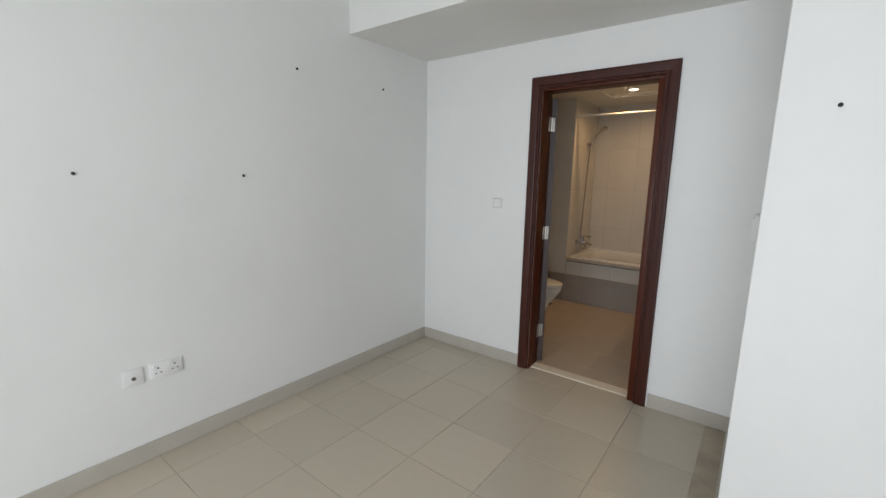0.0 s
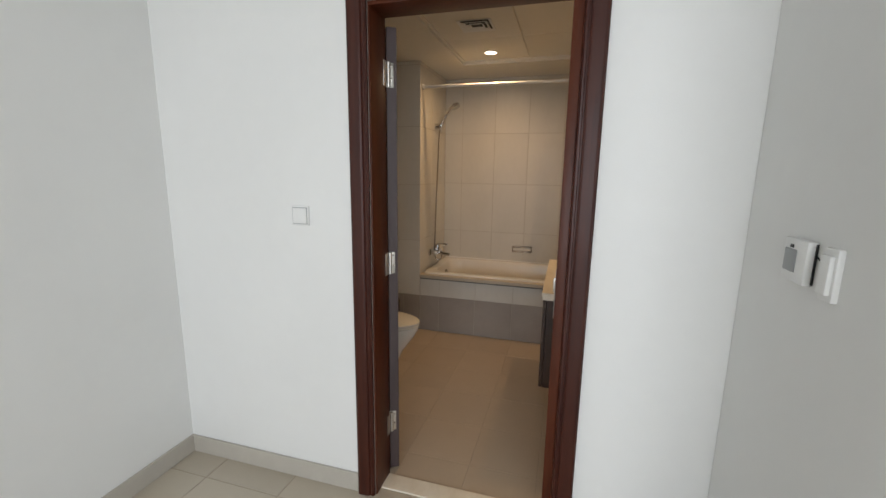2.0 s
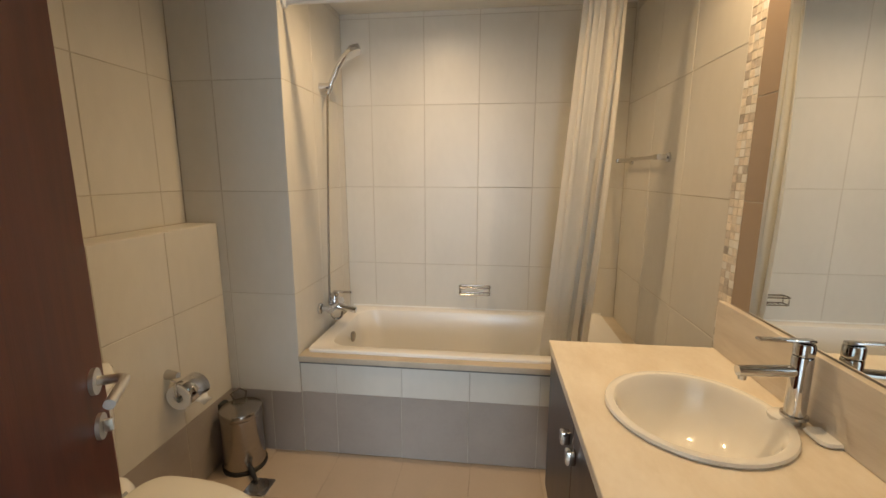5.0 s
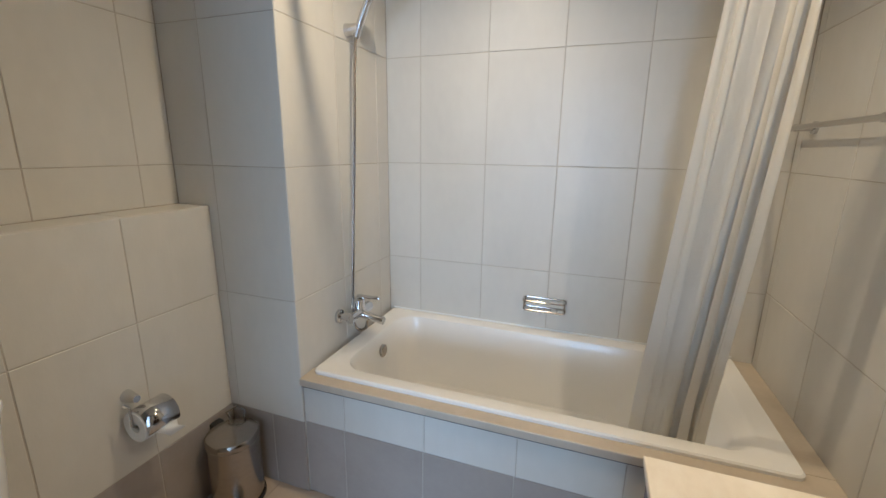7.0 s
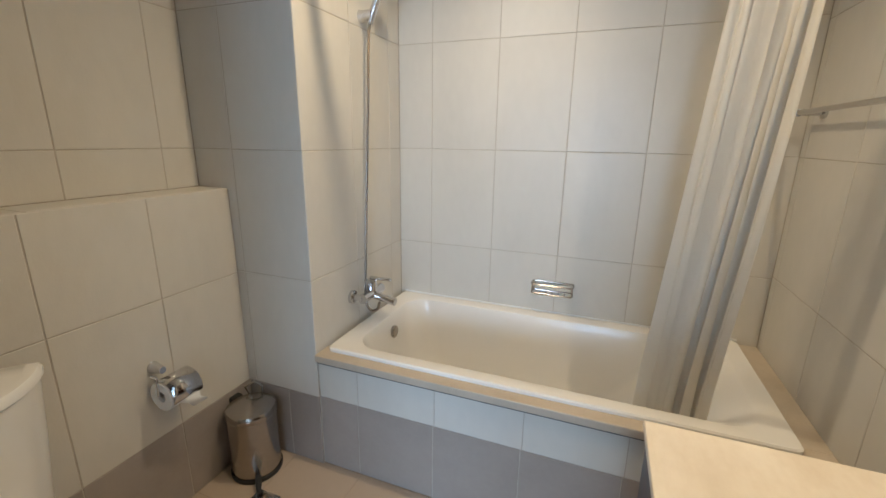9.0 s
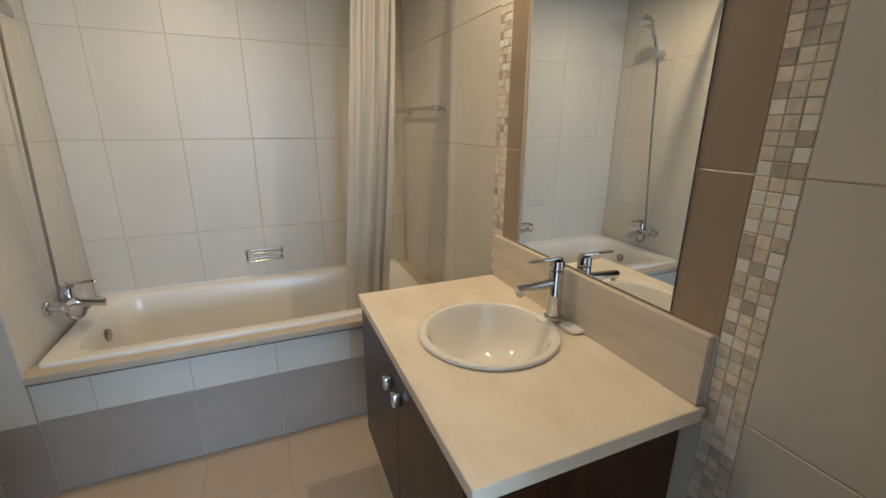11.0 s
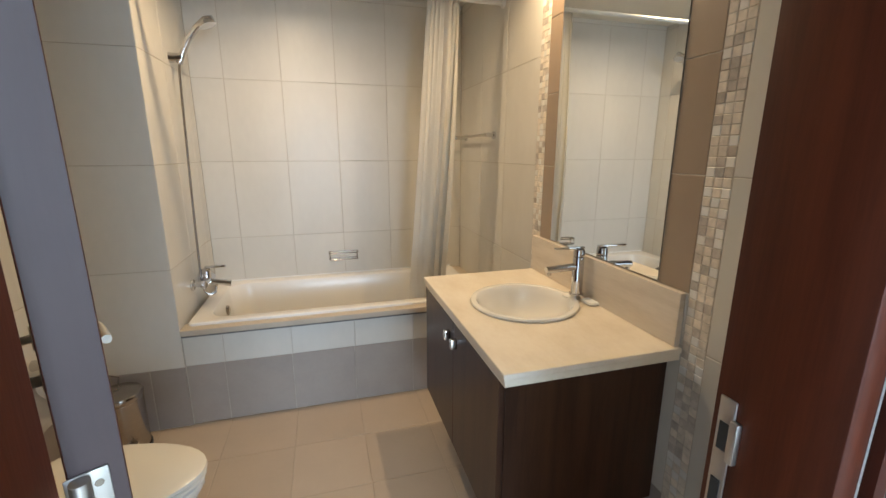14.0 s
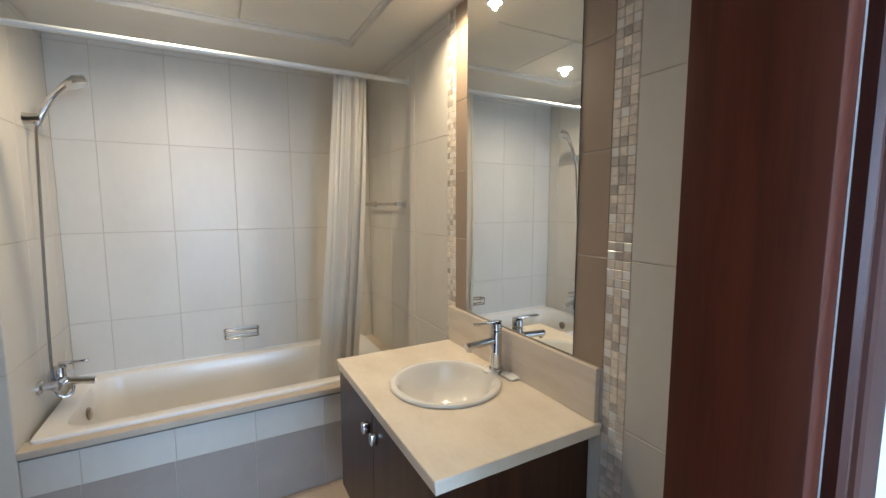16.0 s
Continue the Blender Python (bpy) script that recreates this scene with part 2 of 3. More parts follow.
# ---- plan ----
XL, YW, YN = -2.335, 2.57, 1.722          # bedroom: side wall, bathroom-door wall, front of the recess
XN = 0.033                               # side wall of the recess
YS, XE = -3.0, 2.6                       # far bedroom walls
DL, DR, DT = -1.283, -0.507, 2.09        # clear edges of the door lining
YD = 2.716                               # bathroom face of the door wall
XR, YB, XP, YP = -0.05, 5.338, -1.775, 4.556
XBOX, XLB, ZBOX, CEIL = -2.151, -2.31, 1.195, 2.38
YA = 4.566
DADO, SILL = 0.335, 0.50
R = 0.0018                               # joint depth

# ---- large structure: bedroom ----
structure("wall_west", boxed(XL - 0.15, XL, YS - 0.15, YW, 0, 2.9), "paint", "smooth white painted bedroom wall with wall plugs", "wall")
bm = bmesh.new()
box(bm, XL - 0.15, DL, YW, YD - R, 0, 2.45)
box(bm, DR, XN + 0.15, YW, YD - R, 0, 2.45)
box(bm, DL, DR, YW, YD - R, DT, 2.45)
structure("wall_north", bm, "paint", "white painted wall around the bathroom doorway", "wall")
structure("wall_recess", boxed(XN, XE, YN, YW, 0, 2.9, bevel=0.004), "paint", "white painted wall block with a corner beside the recess", "wall")
structure("wall_east", boxed(XE, XE + 0.15, YS, YN, 0, 2.9), "paint", "plain white painted bedroom wall", "wall")
bm = bmesh.new()
WX0, WX1, WZ0, WZ1 = -1.4, 1.8, 0.3, 2.4
box(bm, XL, WX0, YS - 0.15, YS, 0, 2.9)
box(bm, WX1, XE + 0.15, YS - 0.15, YS, 0, 2.9)
box(bm, WX0, WX1, YS - 0.15, YS, 0, WZ0)
box(bm, WX0, WX1, YS - 0.15, YS, WZ1, 2.9)
structure("wall_south", bm, "paint", "white painted wall around a wide window", "wall")
structure("ceiling", boxed(XL - 0.15, XE + 0.15, YS - 0.15, YN, 2.75, 2.9), "ceiling", "flat white bedroom ceiling", "ceiling")
structure("ceiling_soffit", boxed(XL, XN, YN + 0.016, YW, 2.416, 2.9), "ceiling", "lowered white plaster soffit above the recess", "ceiling")
structure("window_1", loft(bmesh.new(), [[(WX0, YS - 0.1, WZ0), (WX1, YS - 0.1, WZ0), (WX1, YS - 0.1, WZ1), (WX0, YS - 0.1, WZ1)],
          [(WX0, YS - 0.09, WZ0), (WX1, YS - 0.09, WZ0), (WX1, YS - 0.09, WZ1), (WX0, YS - 0.09, WZ1)]]), "glass", "wide clear bedroom window pane", "window").visible_shadow = False
floor = structure("floor", boxed(XL - 0.15, XE + 0.15, YS - 0.15, 2.615, -0.15, -R), "floor_grout", "beige square ceramic floor tiles in the bedroom", "floor")
bath_floor = structure("floor_bathroom", boxed(XLB - 0.15, XR + 0.1, 2.71, YB + 0.1, -0.15, -R), "floor_grout", "sand-coloured square bathroom floor tiles", "floor")
structure("threshold", boxed(DL, DR, 2.615, 2.71, -0.15, 0.006, bevel=0.003), "stone", "worn cream marble threshold strip in the doorway", "threshold")

# skirting tiles along the bedroom walls
def skirting(name, x0, x1, y0, y1):
    structure(name, boxed(x0, x1, y0, y1, 0, 0.094, bevel=0.0025, seg=1), "skirting", "greige ceramic skirting along the white wall", "baseboard")
skirting("baseboard_west", XL, XL + 0.011, YS, YW)
skirting("baseboard_north_1", XL + 0.011, -1.364, YW - 0.011, YW)
skirting("baseboard_north_2", -0.418, XN, YW - 0.011, YW)
skirting("baseboard_recess_1", XN - 0.011, XN, YN - 0.011, YW - 0.011)
skirting("baseboard_recess_2", XN, XE, YN - 0.011, YN)

# ---- large structure: bathroom ----
wall_back = structure("wall_bathroom_back", boxed(XLB - 0.15, XR + 0.15, YB + R, YB + 0.15, 0, 2.6), "grout", "pale linen-textured tiled wall behind the bath", "wall")
wall_right = structure("wall_bathroom_vanity", boxed(XR + R, XR + 0.15 - 0.0, YD - R, YB + R, 0, 2.6), "grout", "tiled wall with mosaic strips beside the mirror", "wall")
wall_left = structure("wall_bathroom_west", boxed(XLB - 0.15, XLB - R, YD - R, YB + R, 0, 2.6), "grout", "pale tiled wall behind the toilet", "wall")
duct = structure("wall_duct_box", boxed(XLB - R, XBOX - R, YD, YP + R, 0, ZBOX - R), "grout", "half-height tiled duct box behind the toilet", "wall")
partition = structure("wall_bath_partition", boxed(XLB - R, XP - R, YP + R, YB + R, 0, 2.6), "grout", "tiled pier at the end of the bath", "wall")
wall_door = tagged(new("wall_bathroom_door_side"), "tiled inner face of the bathroom door wall", "wall", kind="structure")
apron = structure("bath_apron", boxed(XP - R, XR + R, YA + R, 4.64, 0, SILL), "grout", "tiled front panel below the bath", "bath panel")
PX, PZ = 0.335, 0.5
bm = bmesh.new()
TX0, TX1, TY0, TY1 = -1.465, -0.32, 3.0, 4.80
for a in ((XLB - 0.15, TX0, YD - R, YB + 0.1), (TX1, XR + 0.1, YD - R, YB + 0.1), (TX0, TX1, YD - R, TY0), (TX0, TX1, TY1, YB + 0.1)):
    box(bm, *a, CEIL, 2.6)
for i in range(2):
    for j in range(3):
        w = (TX1 - TX0) / 2
        box(bm, TX0 + i * w + 0.004, TX0 + (i + 1) * w - 0.004, TY0 + j * 0.6 + 0.004, TY0 + (j + 1) * 0.6 - 0.004, CEIL + 0.03, CEIL + 0.05, bevel=0.003, seg=1)
box(bm, TX0, TX1, TY0, TY1, CEIL + 0.042, 2.6)
for a in ((TX0, TX0 + 0.02, TY0, TY1), (TX1 - 0.02, TX1, TY0, TY1), (TX0 + 0.02, TX1 - 0.02, TY0, TY0 + 0.02), (TX0 + 0.02, TX1 - 0.02, TY1 - 0.02, TY1)):
    box(bm, *a, CEIL + 0.022, CEIL + 0.036)
structure("ceiling_bathroom", bm, "bath_ceiling", "cream plaster ceiling with a recessed tray of panels", "ceiling")

# sill and bath surround
bm = bmesh.new()
box(bm, XP, XR, 4.544, 4.64, SILL + 0.006, 0.537, bevel=0.004)
box(bm, -0.13, XR, 4.64, YB, SILL + 0.006, 0.537, bevel=0.003)
structure("bath_sill", bm, "sill", "beige stone sill around the bath", "sill")

structure("sill_joint", boxed(XP, XR, 4.559, 4.5665, SILL - 0.007, SILL + 0.0055), "stain", "stained dark mortar joint under the stone sill", "trim")

# ---- door lining, architrave ----
frame_1 = thing("door_frame", (-0.89, 2.66, 0), "dark mahogany door frame with moulded architrave", "door frame")
frame_1["kind"] = "structure"
PROFILE = [(0.0, 0.0), (0.0, 0.012), (0.006, 0.017), (0.012, 0.017), (0.015, 0.013), (0.019, 0.013), (0.022, 0.019), (0.03, 0.021), (0.066, 0.024), (0.074, 0.022), (0.079, 0.016), (0.079, 0.0)]


def architrave(face, out):
    for side, edge in ((-1, DL), (1, DR)):
        rings = [[(edge + side * d, face + out * h, z if z == 0 else DT + d) for d, h in PROFILE] for z in (0, 1)]
        part("architrave", loft(bmesh.new(), rings), "wood", frame_1, smooth=False)
    rings = [[(edge + side * d, face + out * h, DT + d) for d, h in PROFILE] for side, edge in ((-1, DL), (1, DR))]
    part("architrave_head", loft(bmesh.new(), rings), "wood", frame_1, smooth=False)


architrave(YW, -1)
JL, JR, JT = -1.274, -0.544, 2.075
for x0, x1 in ((DL, JL), (JR, DR)):
    part("jamb", boxed(x0 + 0.0005, x1 - 0.0005, YW + 0.001, YD - 0.001, 0, JT, bevel=0.002), "leaf_wood", frame_1)
part("head_jamb", boxed(DL, DR, YW + 0.001, YD - 0.001, JT, DT, bevel=0.002), "leaf_wood", frame_1)
strike = part("strike_plate", boxed(JR - 0.003, JR, 2.682, 2.705, 0.90, 1.095, bevel=0.001), "satin", frame_1, "satin steel strike plate")
part("latch_hole", boxed(JR - 0.0045, JR - 0.001, 2.687, 2.70, 0.92, 0.975), "dark", strike, smooth=False)
part("latch_hole", boxed(JR - 0.0045, JR - 0.001, 2.687, 2.70, 1.02, 1.06), "dark", strike, smooth=False)
part("latch_lip", boxed(JR - 0.009, JR, 2.672, 2.684, 1.01, 1.07, bevel=0.002), "satin", strike)

# ---- open door leaf ----
DOOR_M = Matrix.Translation((-1.284, 2.742, 0)) @ Matrix.Rotation(radians(30.5), 4, "Z")


def door_part(name, bm, mat, parent, label="", smooth=True):
    bmesh.ops.transform(bm, matrix=DOOR_M, verts=bm.verts[:])
    return part(name, bm, mat, parent, label, smooth)


door = thing("door", (-1.284, 2.742, 0), "dark mahogany bathroom door standing wide open", "door")
bm = bmesh.new()
box(bm, 0.0, 0.045, 0.003, 0.752, 0.008, 2.055, bevel=0.0025)
leaf = door_part("leaf", bm, "leaf_wood", door)
door_part("edge_strip", boxed(0.0015, 0.0435, -0.0005, 0.004, 0.01, 2.053), "leaf_edge", leaf, "dark door edge", False)
for face, out in ((0.045, 1), (0.0, -1)):
    door_part("handle_rose", tube(bmesh.new(), [(face, 0.688, 1.03), (face + out * 0.008, 0.688, 1.03)], 0.026, 28), "satin", door, "round satin steel handle rose")
    door_part("lever_handle", tube(bmesh.new(), [(face + out * 0.008, 0.688, 1.03), (face + out * 0.043, 0.688, 1.03), (face + out * 0.054, 0.680, 1.03), (face + out * 0.056, 0.658, 1.03), (face + out * 0.056, 0.574, 1.03)], 0.0095, 14), "satin", door, "satin steel lever handle")
    door_part("lock_rose", tube(bmesh.new(), [(face, 0.688, 0.935), (face + out * 0.007, 0.688, 0.935)], 0.026, 28), "satin", door, "round satin steel lock rose")
    lo, hi = sorted((face + out * 0.007, face + out * 0.024))
    door_part("thumb_turn", boxed(lo, hi, 0.684, 0.692, 0.922, 0.948, bevel=0.002), "satin", door)
for hz in (0.27, 1.06, 1.865):
    barrel, radii = [], []
    for k in range(5):
        for dz, rad in ((0.0, 0.0062), (0.0008, 0.0085), (0.0192, 0.0085), (0.02, 0.0062)):
            barrel.append((0.008, -0.012, hz - 0.05 + 0.02 * k + dz * 0.999 + 0.0001))
            radii.append(rad)
    hinge = door_part("hinge", tube(bmesh.new(), barrel, radii, 14), "satin", door, "satin steel butt hinge")
    door_part("hinge_plate", boxed(-0.003, 0.031, -0.0035, -0.0006, hz - 0.05, hz + 0.05, bevel=0.001), "satin", hinge)
    for k in (-0.035, -0.012, 0.012, 0.035):
        door_part("screw", tube(bmesh.new(), [(0.016 + 0.006 * (1 if k in (-0.012, 0.035) else -1), -0.003, hz + k), (0.016 + 0.006 * (1 if k in (-0.012, 0.035) else -1), -0.0045, hz + k)], 0.004, 8), "steel", hinge)
    part("jamb_plate", boxed(JL, JL + 0.0025, 2.69, 2.7155, hz - 0.05, hz + 0.05, bevel=0.001), "satin", hinge)

# ---- bath ----
tub = thing("bathtub", (-0.95, 4.98, 0.541), "glossy white built-in bathtub set in a stone sill", "bathtub")
X0, X1, Y0, Y1 = XP + 0.022, -0.128, 4.598, YB - 0.004
rings = [rounded(X0, X1, Y0, Y1, 0.51, 0.03), rounded(X0, X1, Y0, Y1, 0.547, 0.03), rounded(X0 + 0.005, X1 - 0.005, Y0 + 0.005, Y1 - 0.005, 0.553, 0.03),
         rounded(X0 + 0.075, X1 - 0.07, Y0 + 0.055, Y1 - 0.06, 0.553, 0.11), rounded(X0 + 0.085, X1 - 0.09, Y0 + 0.065, Y1 - 0.07, 0.547, 0.11),
         rounded(X0 + 0.095, X1 - 0.14, Y0 + 0.075, Y1 - 0.08, 0.51, 0.12), rounded(X0 + 0.11, X1 - 0.24, Y0 + 0.085, Y1 - 0.09, 0.40, 0.13),
         rounded(X0 + 0.13, X1 - 0.34, Y0 + 0.10, Y1 - 0.10, 0.27, 0.13), rounded(X0 + 0.16, X1 - 0.40, Y0 + 0.13, Y1 - 0.13, 0.215, 0.12), rounded(X0 + 0.25, X1 - 0.5, Y0 + 0.2, Y1 - 0.2, 0.205, 0.08)]
part("basin_shell", loft(bmesh.new(), rings, (False, True)), "acrylic", tub)
part("overflow", tube(bmesh.new(), [(-1.672, 5.0, 0.463), (-1.643, 5.0, 0.463), (-1.638, 5.0, 0.463)], [0.031, 0.031, 0.024], 24), "steel", tub, "round chrome overflow cap")
part("drain", tube(bmesh.new(), [(-1.42, 4.985, 0.205), (-1.42, 4.985, 0.212)], 0.03, 24), "chrome", tub, "chrome plug drain")
# sealant line round the back of the bath
structure("bath_sealant", boxed(X0, X1, Y1 - 0.002, YB - 0.0005, 0.549, 0.560, bevel=0.002, seg=1), "plastic", "white silicone bead along the bath edge", "trim")

# ---- bath mixer and shower ----
mixer = thing("bath_mixer", (XP, 4.905, 0.69), "chrome wall-mounted bath and shower mixer", "tap")
for y in (4.83, 4.98):
    part("wall_flange", tube(bmesh.new(), [(XP, y, 0.69), (XP + 0.012, y, 0.69), (XP + 0.016, y, 0.69)], [0.031, 0.031, 0.024], 24), "chrome", mixer)
    part("inlet", tube(bmesh.new(), [(XP + 0.01, y, 0.69), (XP + 0.06, y, 0.69)], 0.015, 14), "chrome", mixer)
part("mixer_body", tube(bmesh.new(), [(XP + 0.062, 4.82, 0.69), (XP + 0.062, 4.99, 0.69)], 0.024, 20), "chrome", mixer)
part("cartridge", tube(bmesh.new(), [(XP + 0.062, 4.905, 0.70), (XP + 0.062, 4.905, 0.752), (XP + 0.062, 4.905, 0.76)], [0.026, 0.026, 0.02], 20), "chrome", mixer)
part("lever", boxed(XP + 0.055, XP + 0.165, 4.896, 4.914, 0.762, 0.775, bevel=0.004), "chrome", mixer)
part("spout", tube(bmesh.new(), [(XP + 0.07, 4.905, 0.685), (XP + 0.14, 4.905, 0.672), (XP + 0.185, 4.905, 0.664)], [0.019, 0.017, 0.018], 16), "chrome", mixer)
shower = thing("hand_shower", (XP, 4.985, 1.89), "chrome hand shower on a wall bracket with a metal hose", "shower")
part("wall_bracket", tube(bmesh.new(), [(XP, 4.985, 1.89), (XP + 0.02, 4.985, 1.89), (XP + 0.06, 4.985, 1.895)], [0.027, 0.024, 0.02], 18), "chrome", shower)
part("handset", tube(bmesh.new(), [(XP + 0.045, 4.985, 1.86), (XP + 0.065, 4.983, 1.91), (XP + 0.10, 4.98, 1.98), (XP + 0.15, 4.97, 2.04), (XP + 0.20, 4.955, 2.072), (XP + 0.235, 4.945, 2.083)], [0.013, 0.015, 0.014, 0.016, 0.024, 0.016], 16), "chrome", shower)
d = Vector((0.42, -0.05, -0.9)).normalized()
c = Vector((XP + 0.2, 4.955, 2.062))
bm = tube(bmesh.new(), [c - d * 0.012, c, c + d * 0.016, c + d * 0.02], [0.026, 0.042, 0.044, 0.036], 24)
part("spray_head", bm, "chrome", shower)
hose = [(XP + 0.046, 4.985, 1.865), (XP + 0.04, 4.98, 1.80), (XP + 0.034, 4.965, 1.5), (XP + 0.03, 4.935, 1.1), (XP + 0.032, 4.905, 0.80), (XP + 0.036, 4.89, 0.68), (XP + 0.05, 4.882, 0.632), (XP + 0.075, 4.884, 0.612), (XP + 0.10, 4.892, 0.625), (XP + 0.105, 4.90, 0.66)]
fine = []
for i in range(len(hose) - 1):
    p = [Vector(hose[max(0, min(len(hose) - 1, i + k))]) for k in (-1, 0, 1, 2)]
    for s in range(6):
        t = s / 6
        fine.append(0.5 * ((2 * p[1]) + (p[2] - p[0]) * t + (2 * p[0] - 5 * p[1] + 4 * p[2] - p[3]) * t * t + (3 * p[1] - p[0] - 3 * p[2] + p[3]) * t ** 3))
part("hose", tube(bmesh.new(), fine, 0.0065, 10), "steel", shower, "flexible metal shower hose")

# wire soap holder
rack = thing("soap_rack", (-0.93, YB, 0.69), "chrome wire soap rack on the tiled wall", "soap dish")
def loop(x0, x1, y0, y1, z, r=0.0045):
    pts = rounded(x0, x1, y0, y1, z, 0.014, 4)
    return tube(bmesh.new(), pts + [pts[0]], r, 8)
part("upper_ring", loop(-1.03, -0.832, YB - 0.07, YB - 0.004, 0.715), "steel", rack)
part("lower_ring", loop(-1.028, -0.834, YB - 0.065, YB - 0.006, 0.668, 0.004), "steel", rack)
for x in (-0.99, -0.96, -0.93, -0.90, -0.87):
    part("wire", tube(bmesh.new(), [(x, YB - 0.065, 0.668), (x, YB - 0.006, 0.668)], 0.002, 6), "steel", rack)
for x, y in ((-1.025, YB - 0.062), (-0.837, YB - 0.062), (-1.025, YB - 0.012), (-0.837, YB - 0.012)):
    part("upright", tube(bmesh.new(), [(x, y, 0.667), (x, y, 0.715)], 0.003, 6), "steel", rack)

# ---- curtain and rod ----
rod = thing("curtain_rod", (-0.91, 4.612, 2.18), "white shower curtain rod between two walls", "curtain rod")
part("rod_tube", tube(bmesh.new(), [(XP, 4.612, 2.18), (XR, 4.612, 2.18)], 0.0125, 16), "plastic", rod)
for x, s in ((XP, 1), (XR, -1)):
    part("end_flange", tube(bmesh.new(), [(x, 4.612, 2.18), (x + s * 0.012, 4.612, 2.18), (x + s * 0.02, 4.612, 2.18)], [0.024, 0.024, 0.016], 18), "plastic", rod)
curtain = thing("shower_curtain", (-0.38, 4.612, 2.16), "cream cloth shower curtain gathered into pleats", "curtain")
bm = bmesh.new()
NS, NZ, PLEATS = 150, 34, 4
grid = []
for j in range(NZ + 1):
    f = j / NZ
    z = 2.168 - f * (2.168 - 0.43)
    xa = -0.475 + (-0.575 + 0.475) * f ** 0.92
    xb = -0.303 + (-0.36 + 0.303) * f ** 1.3
    yc = 4.612 + 0.125 * min(1, f * 1.12) ** 1.6
    amp = 0.012 + 0.013 * f
    row = []
    for i in range(NS + 1):
        s = i / NS
        w = 2 * math.pi * PLEATS * (s + 0.02 * math.sin(7 * s + 2.0 * f))
        x = xa + (xb - xa) * s + 0.008 * math.sin(2 * w + 1) * (0.5 + f)
        y = yc + amp * math.sin(w + 0.9 * math.sin(3.1 * s + 1.7 * f)) * (0.62 + 0.5 * math.sin(8 * s + 1.3 + f)) + 0.005 * math.sin(2.3 * w + 3 * f) + 0.005 * math.sin(7 * f + 14 * s)
        row.append(bm.verts.new((x, y, z)))
    grid.append(row)
for a, b in zip(grid, grid[1:]):
    for i in range(NS):
        bm.faces.new((a[i], a[i + 1], b[i + 1], b[i]))
cloth = part("cloth", bm, "cloth", curtain)
sol = cloth.modifiers.new("thickness", "SOLIDIFY")
sol.thickness = 0.0015
for k in range(8):
    x = -0.45 + k * 0.0205
    pts = [(x, 4.612 + 0.019 * math.cos(a), 2.177 + 0.019 * math.sin(a)) for a in [2 * math.pi * q / 14 for q in range(15)]]
    part("ring", tube(bmesh.new(), pts, 0.0022, 6), "plastic", curtain)

# towel bar
bar = thing("towel_bar", (XR, 4.95, 1.505), "chrome towel bar on the tiled wall", "towel rail")
part("rail", tube(bmesh.new(), [(-0.115, 4.66, 1.505), (-0.115, 5.24, 1.505)], 0.009, 14), "chrome", bar)
for y in (4.70, 5.20):
    part("bracket", tube(bmesh.new(), [(XR, y, 1.505), (XR - 0.01, y, 1.505), (XR - 0.014, y, 1.505), (-0.115, y, 1.505)], [0.022, 0.022, 0.012, 0.012], 16), "chrome", bar)
for y in (4.65, 5.245):
    part("end_cap", tube(bmesh.new(), [(-0.115, y - 0.012, 1.505), (-0.115, y + 0.012, 1.505)], 0.0125, 14), "chrome", bar)

# ---- vanity ----
CX0, CX1, CY0, CY1, CZ = -0.618, XR, 3.226, 4.136, 0.845
cab = thing("vanity_cabinet", (-0.33, 3.7, 0.284), "dark walnut wall-hung vanity cabinet with two doors", "cabinet")
part("side_panel", boxed(-0.591, XR - 0.001, 3.272, 3.29, 0.284, 0.804, bevel=0.001), "walnut", cab, smooth=False)
part("side_panel", boxed(-0.591, XR - 0.001, 4.10, 4.118, 0.284, 0.804, bevel=0.001), "walnut", cab, smooth=False)
part("bottom_panel", boxed(-0.591, XR - 0.001, 3.29, 4.10, 0.284, 0.302), "walnut", cab, smooth=False)
part("back_panel", boxed(XR - 0.02, XR - 0.001, 3.29, 4.10, 0.302, 0.804), "walnut", cab, smooth=False)
for y0, y1, hy in ((3.273, 3.694, 3.655), (3.697, 4.117, 3.737)):
    dr = part("cabinet_door", boxed(-0.611, -0.592, y0, y1, 0.285, 0.80, bevel=0.0015), "walnut", cab, smooth=False)
    part("knob", boxed(-0.636, -0.611, hy - 0.012, hy + 0.012, 0.715, 0.752, bevel=0.004), "chrome", dr, "small square chrome knob")

for x in (-0.47, -0.30):
    part("panel_clip", boxed(x - 0.012, x + 0.012, 3.276, 3.296, 0.277, 0.2842, bevel=0.002), "plastic", cab, "small white panel clip")

counter = thing("vanity_worktop", (-0.33, 3.7, 0.805), "cream marble vanity worktop with upstand and round cutout", "worktop")
BX, BY, BR = -0.325, 3.703, 0.192


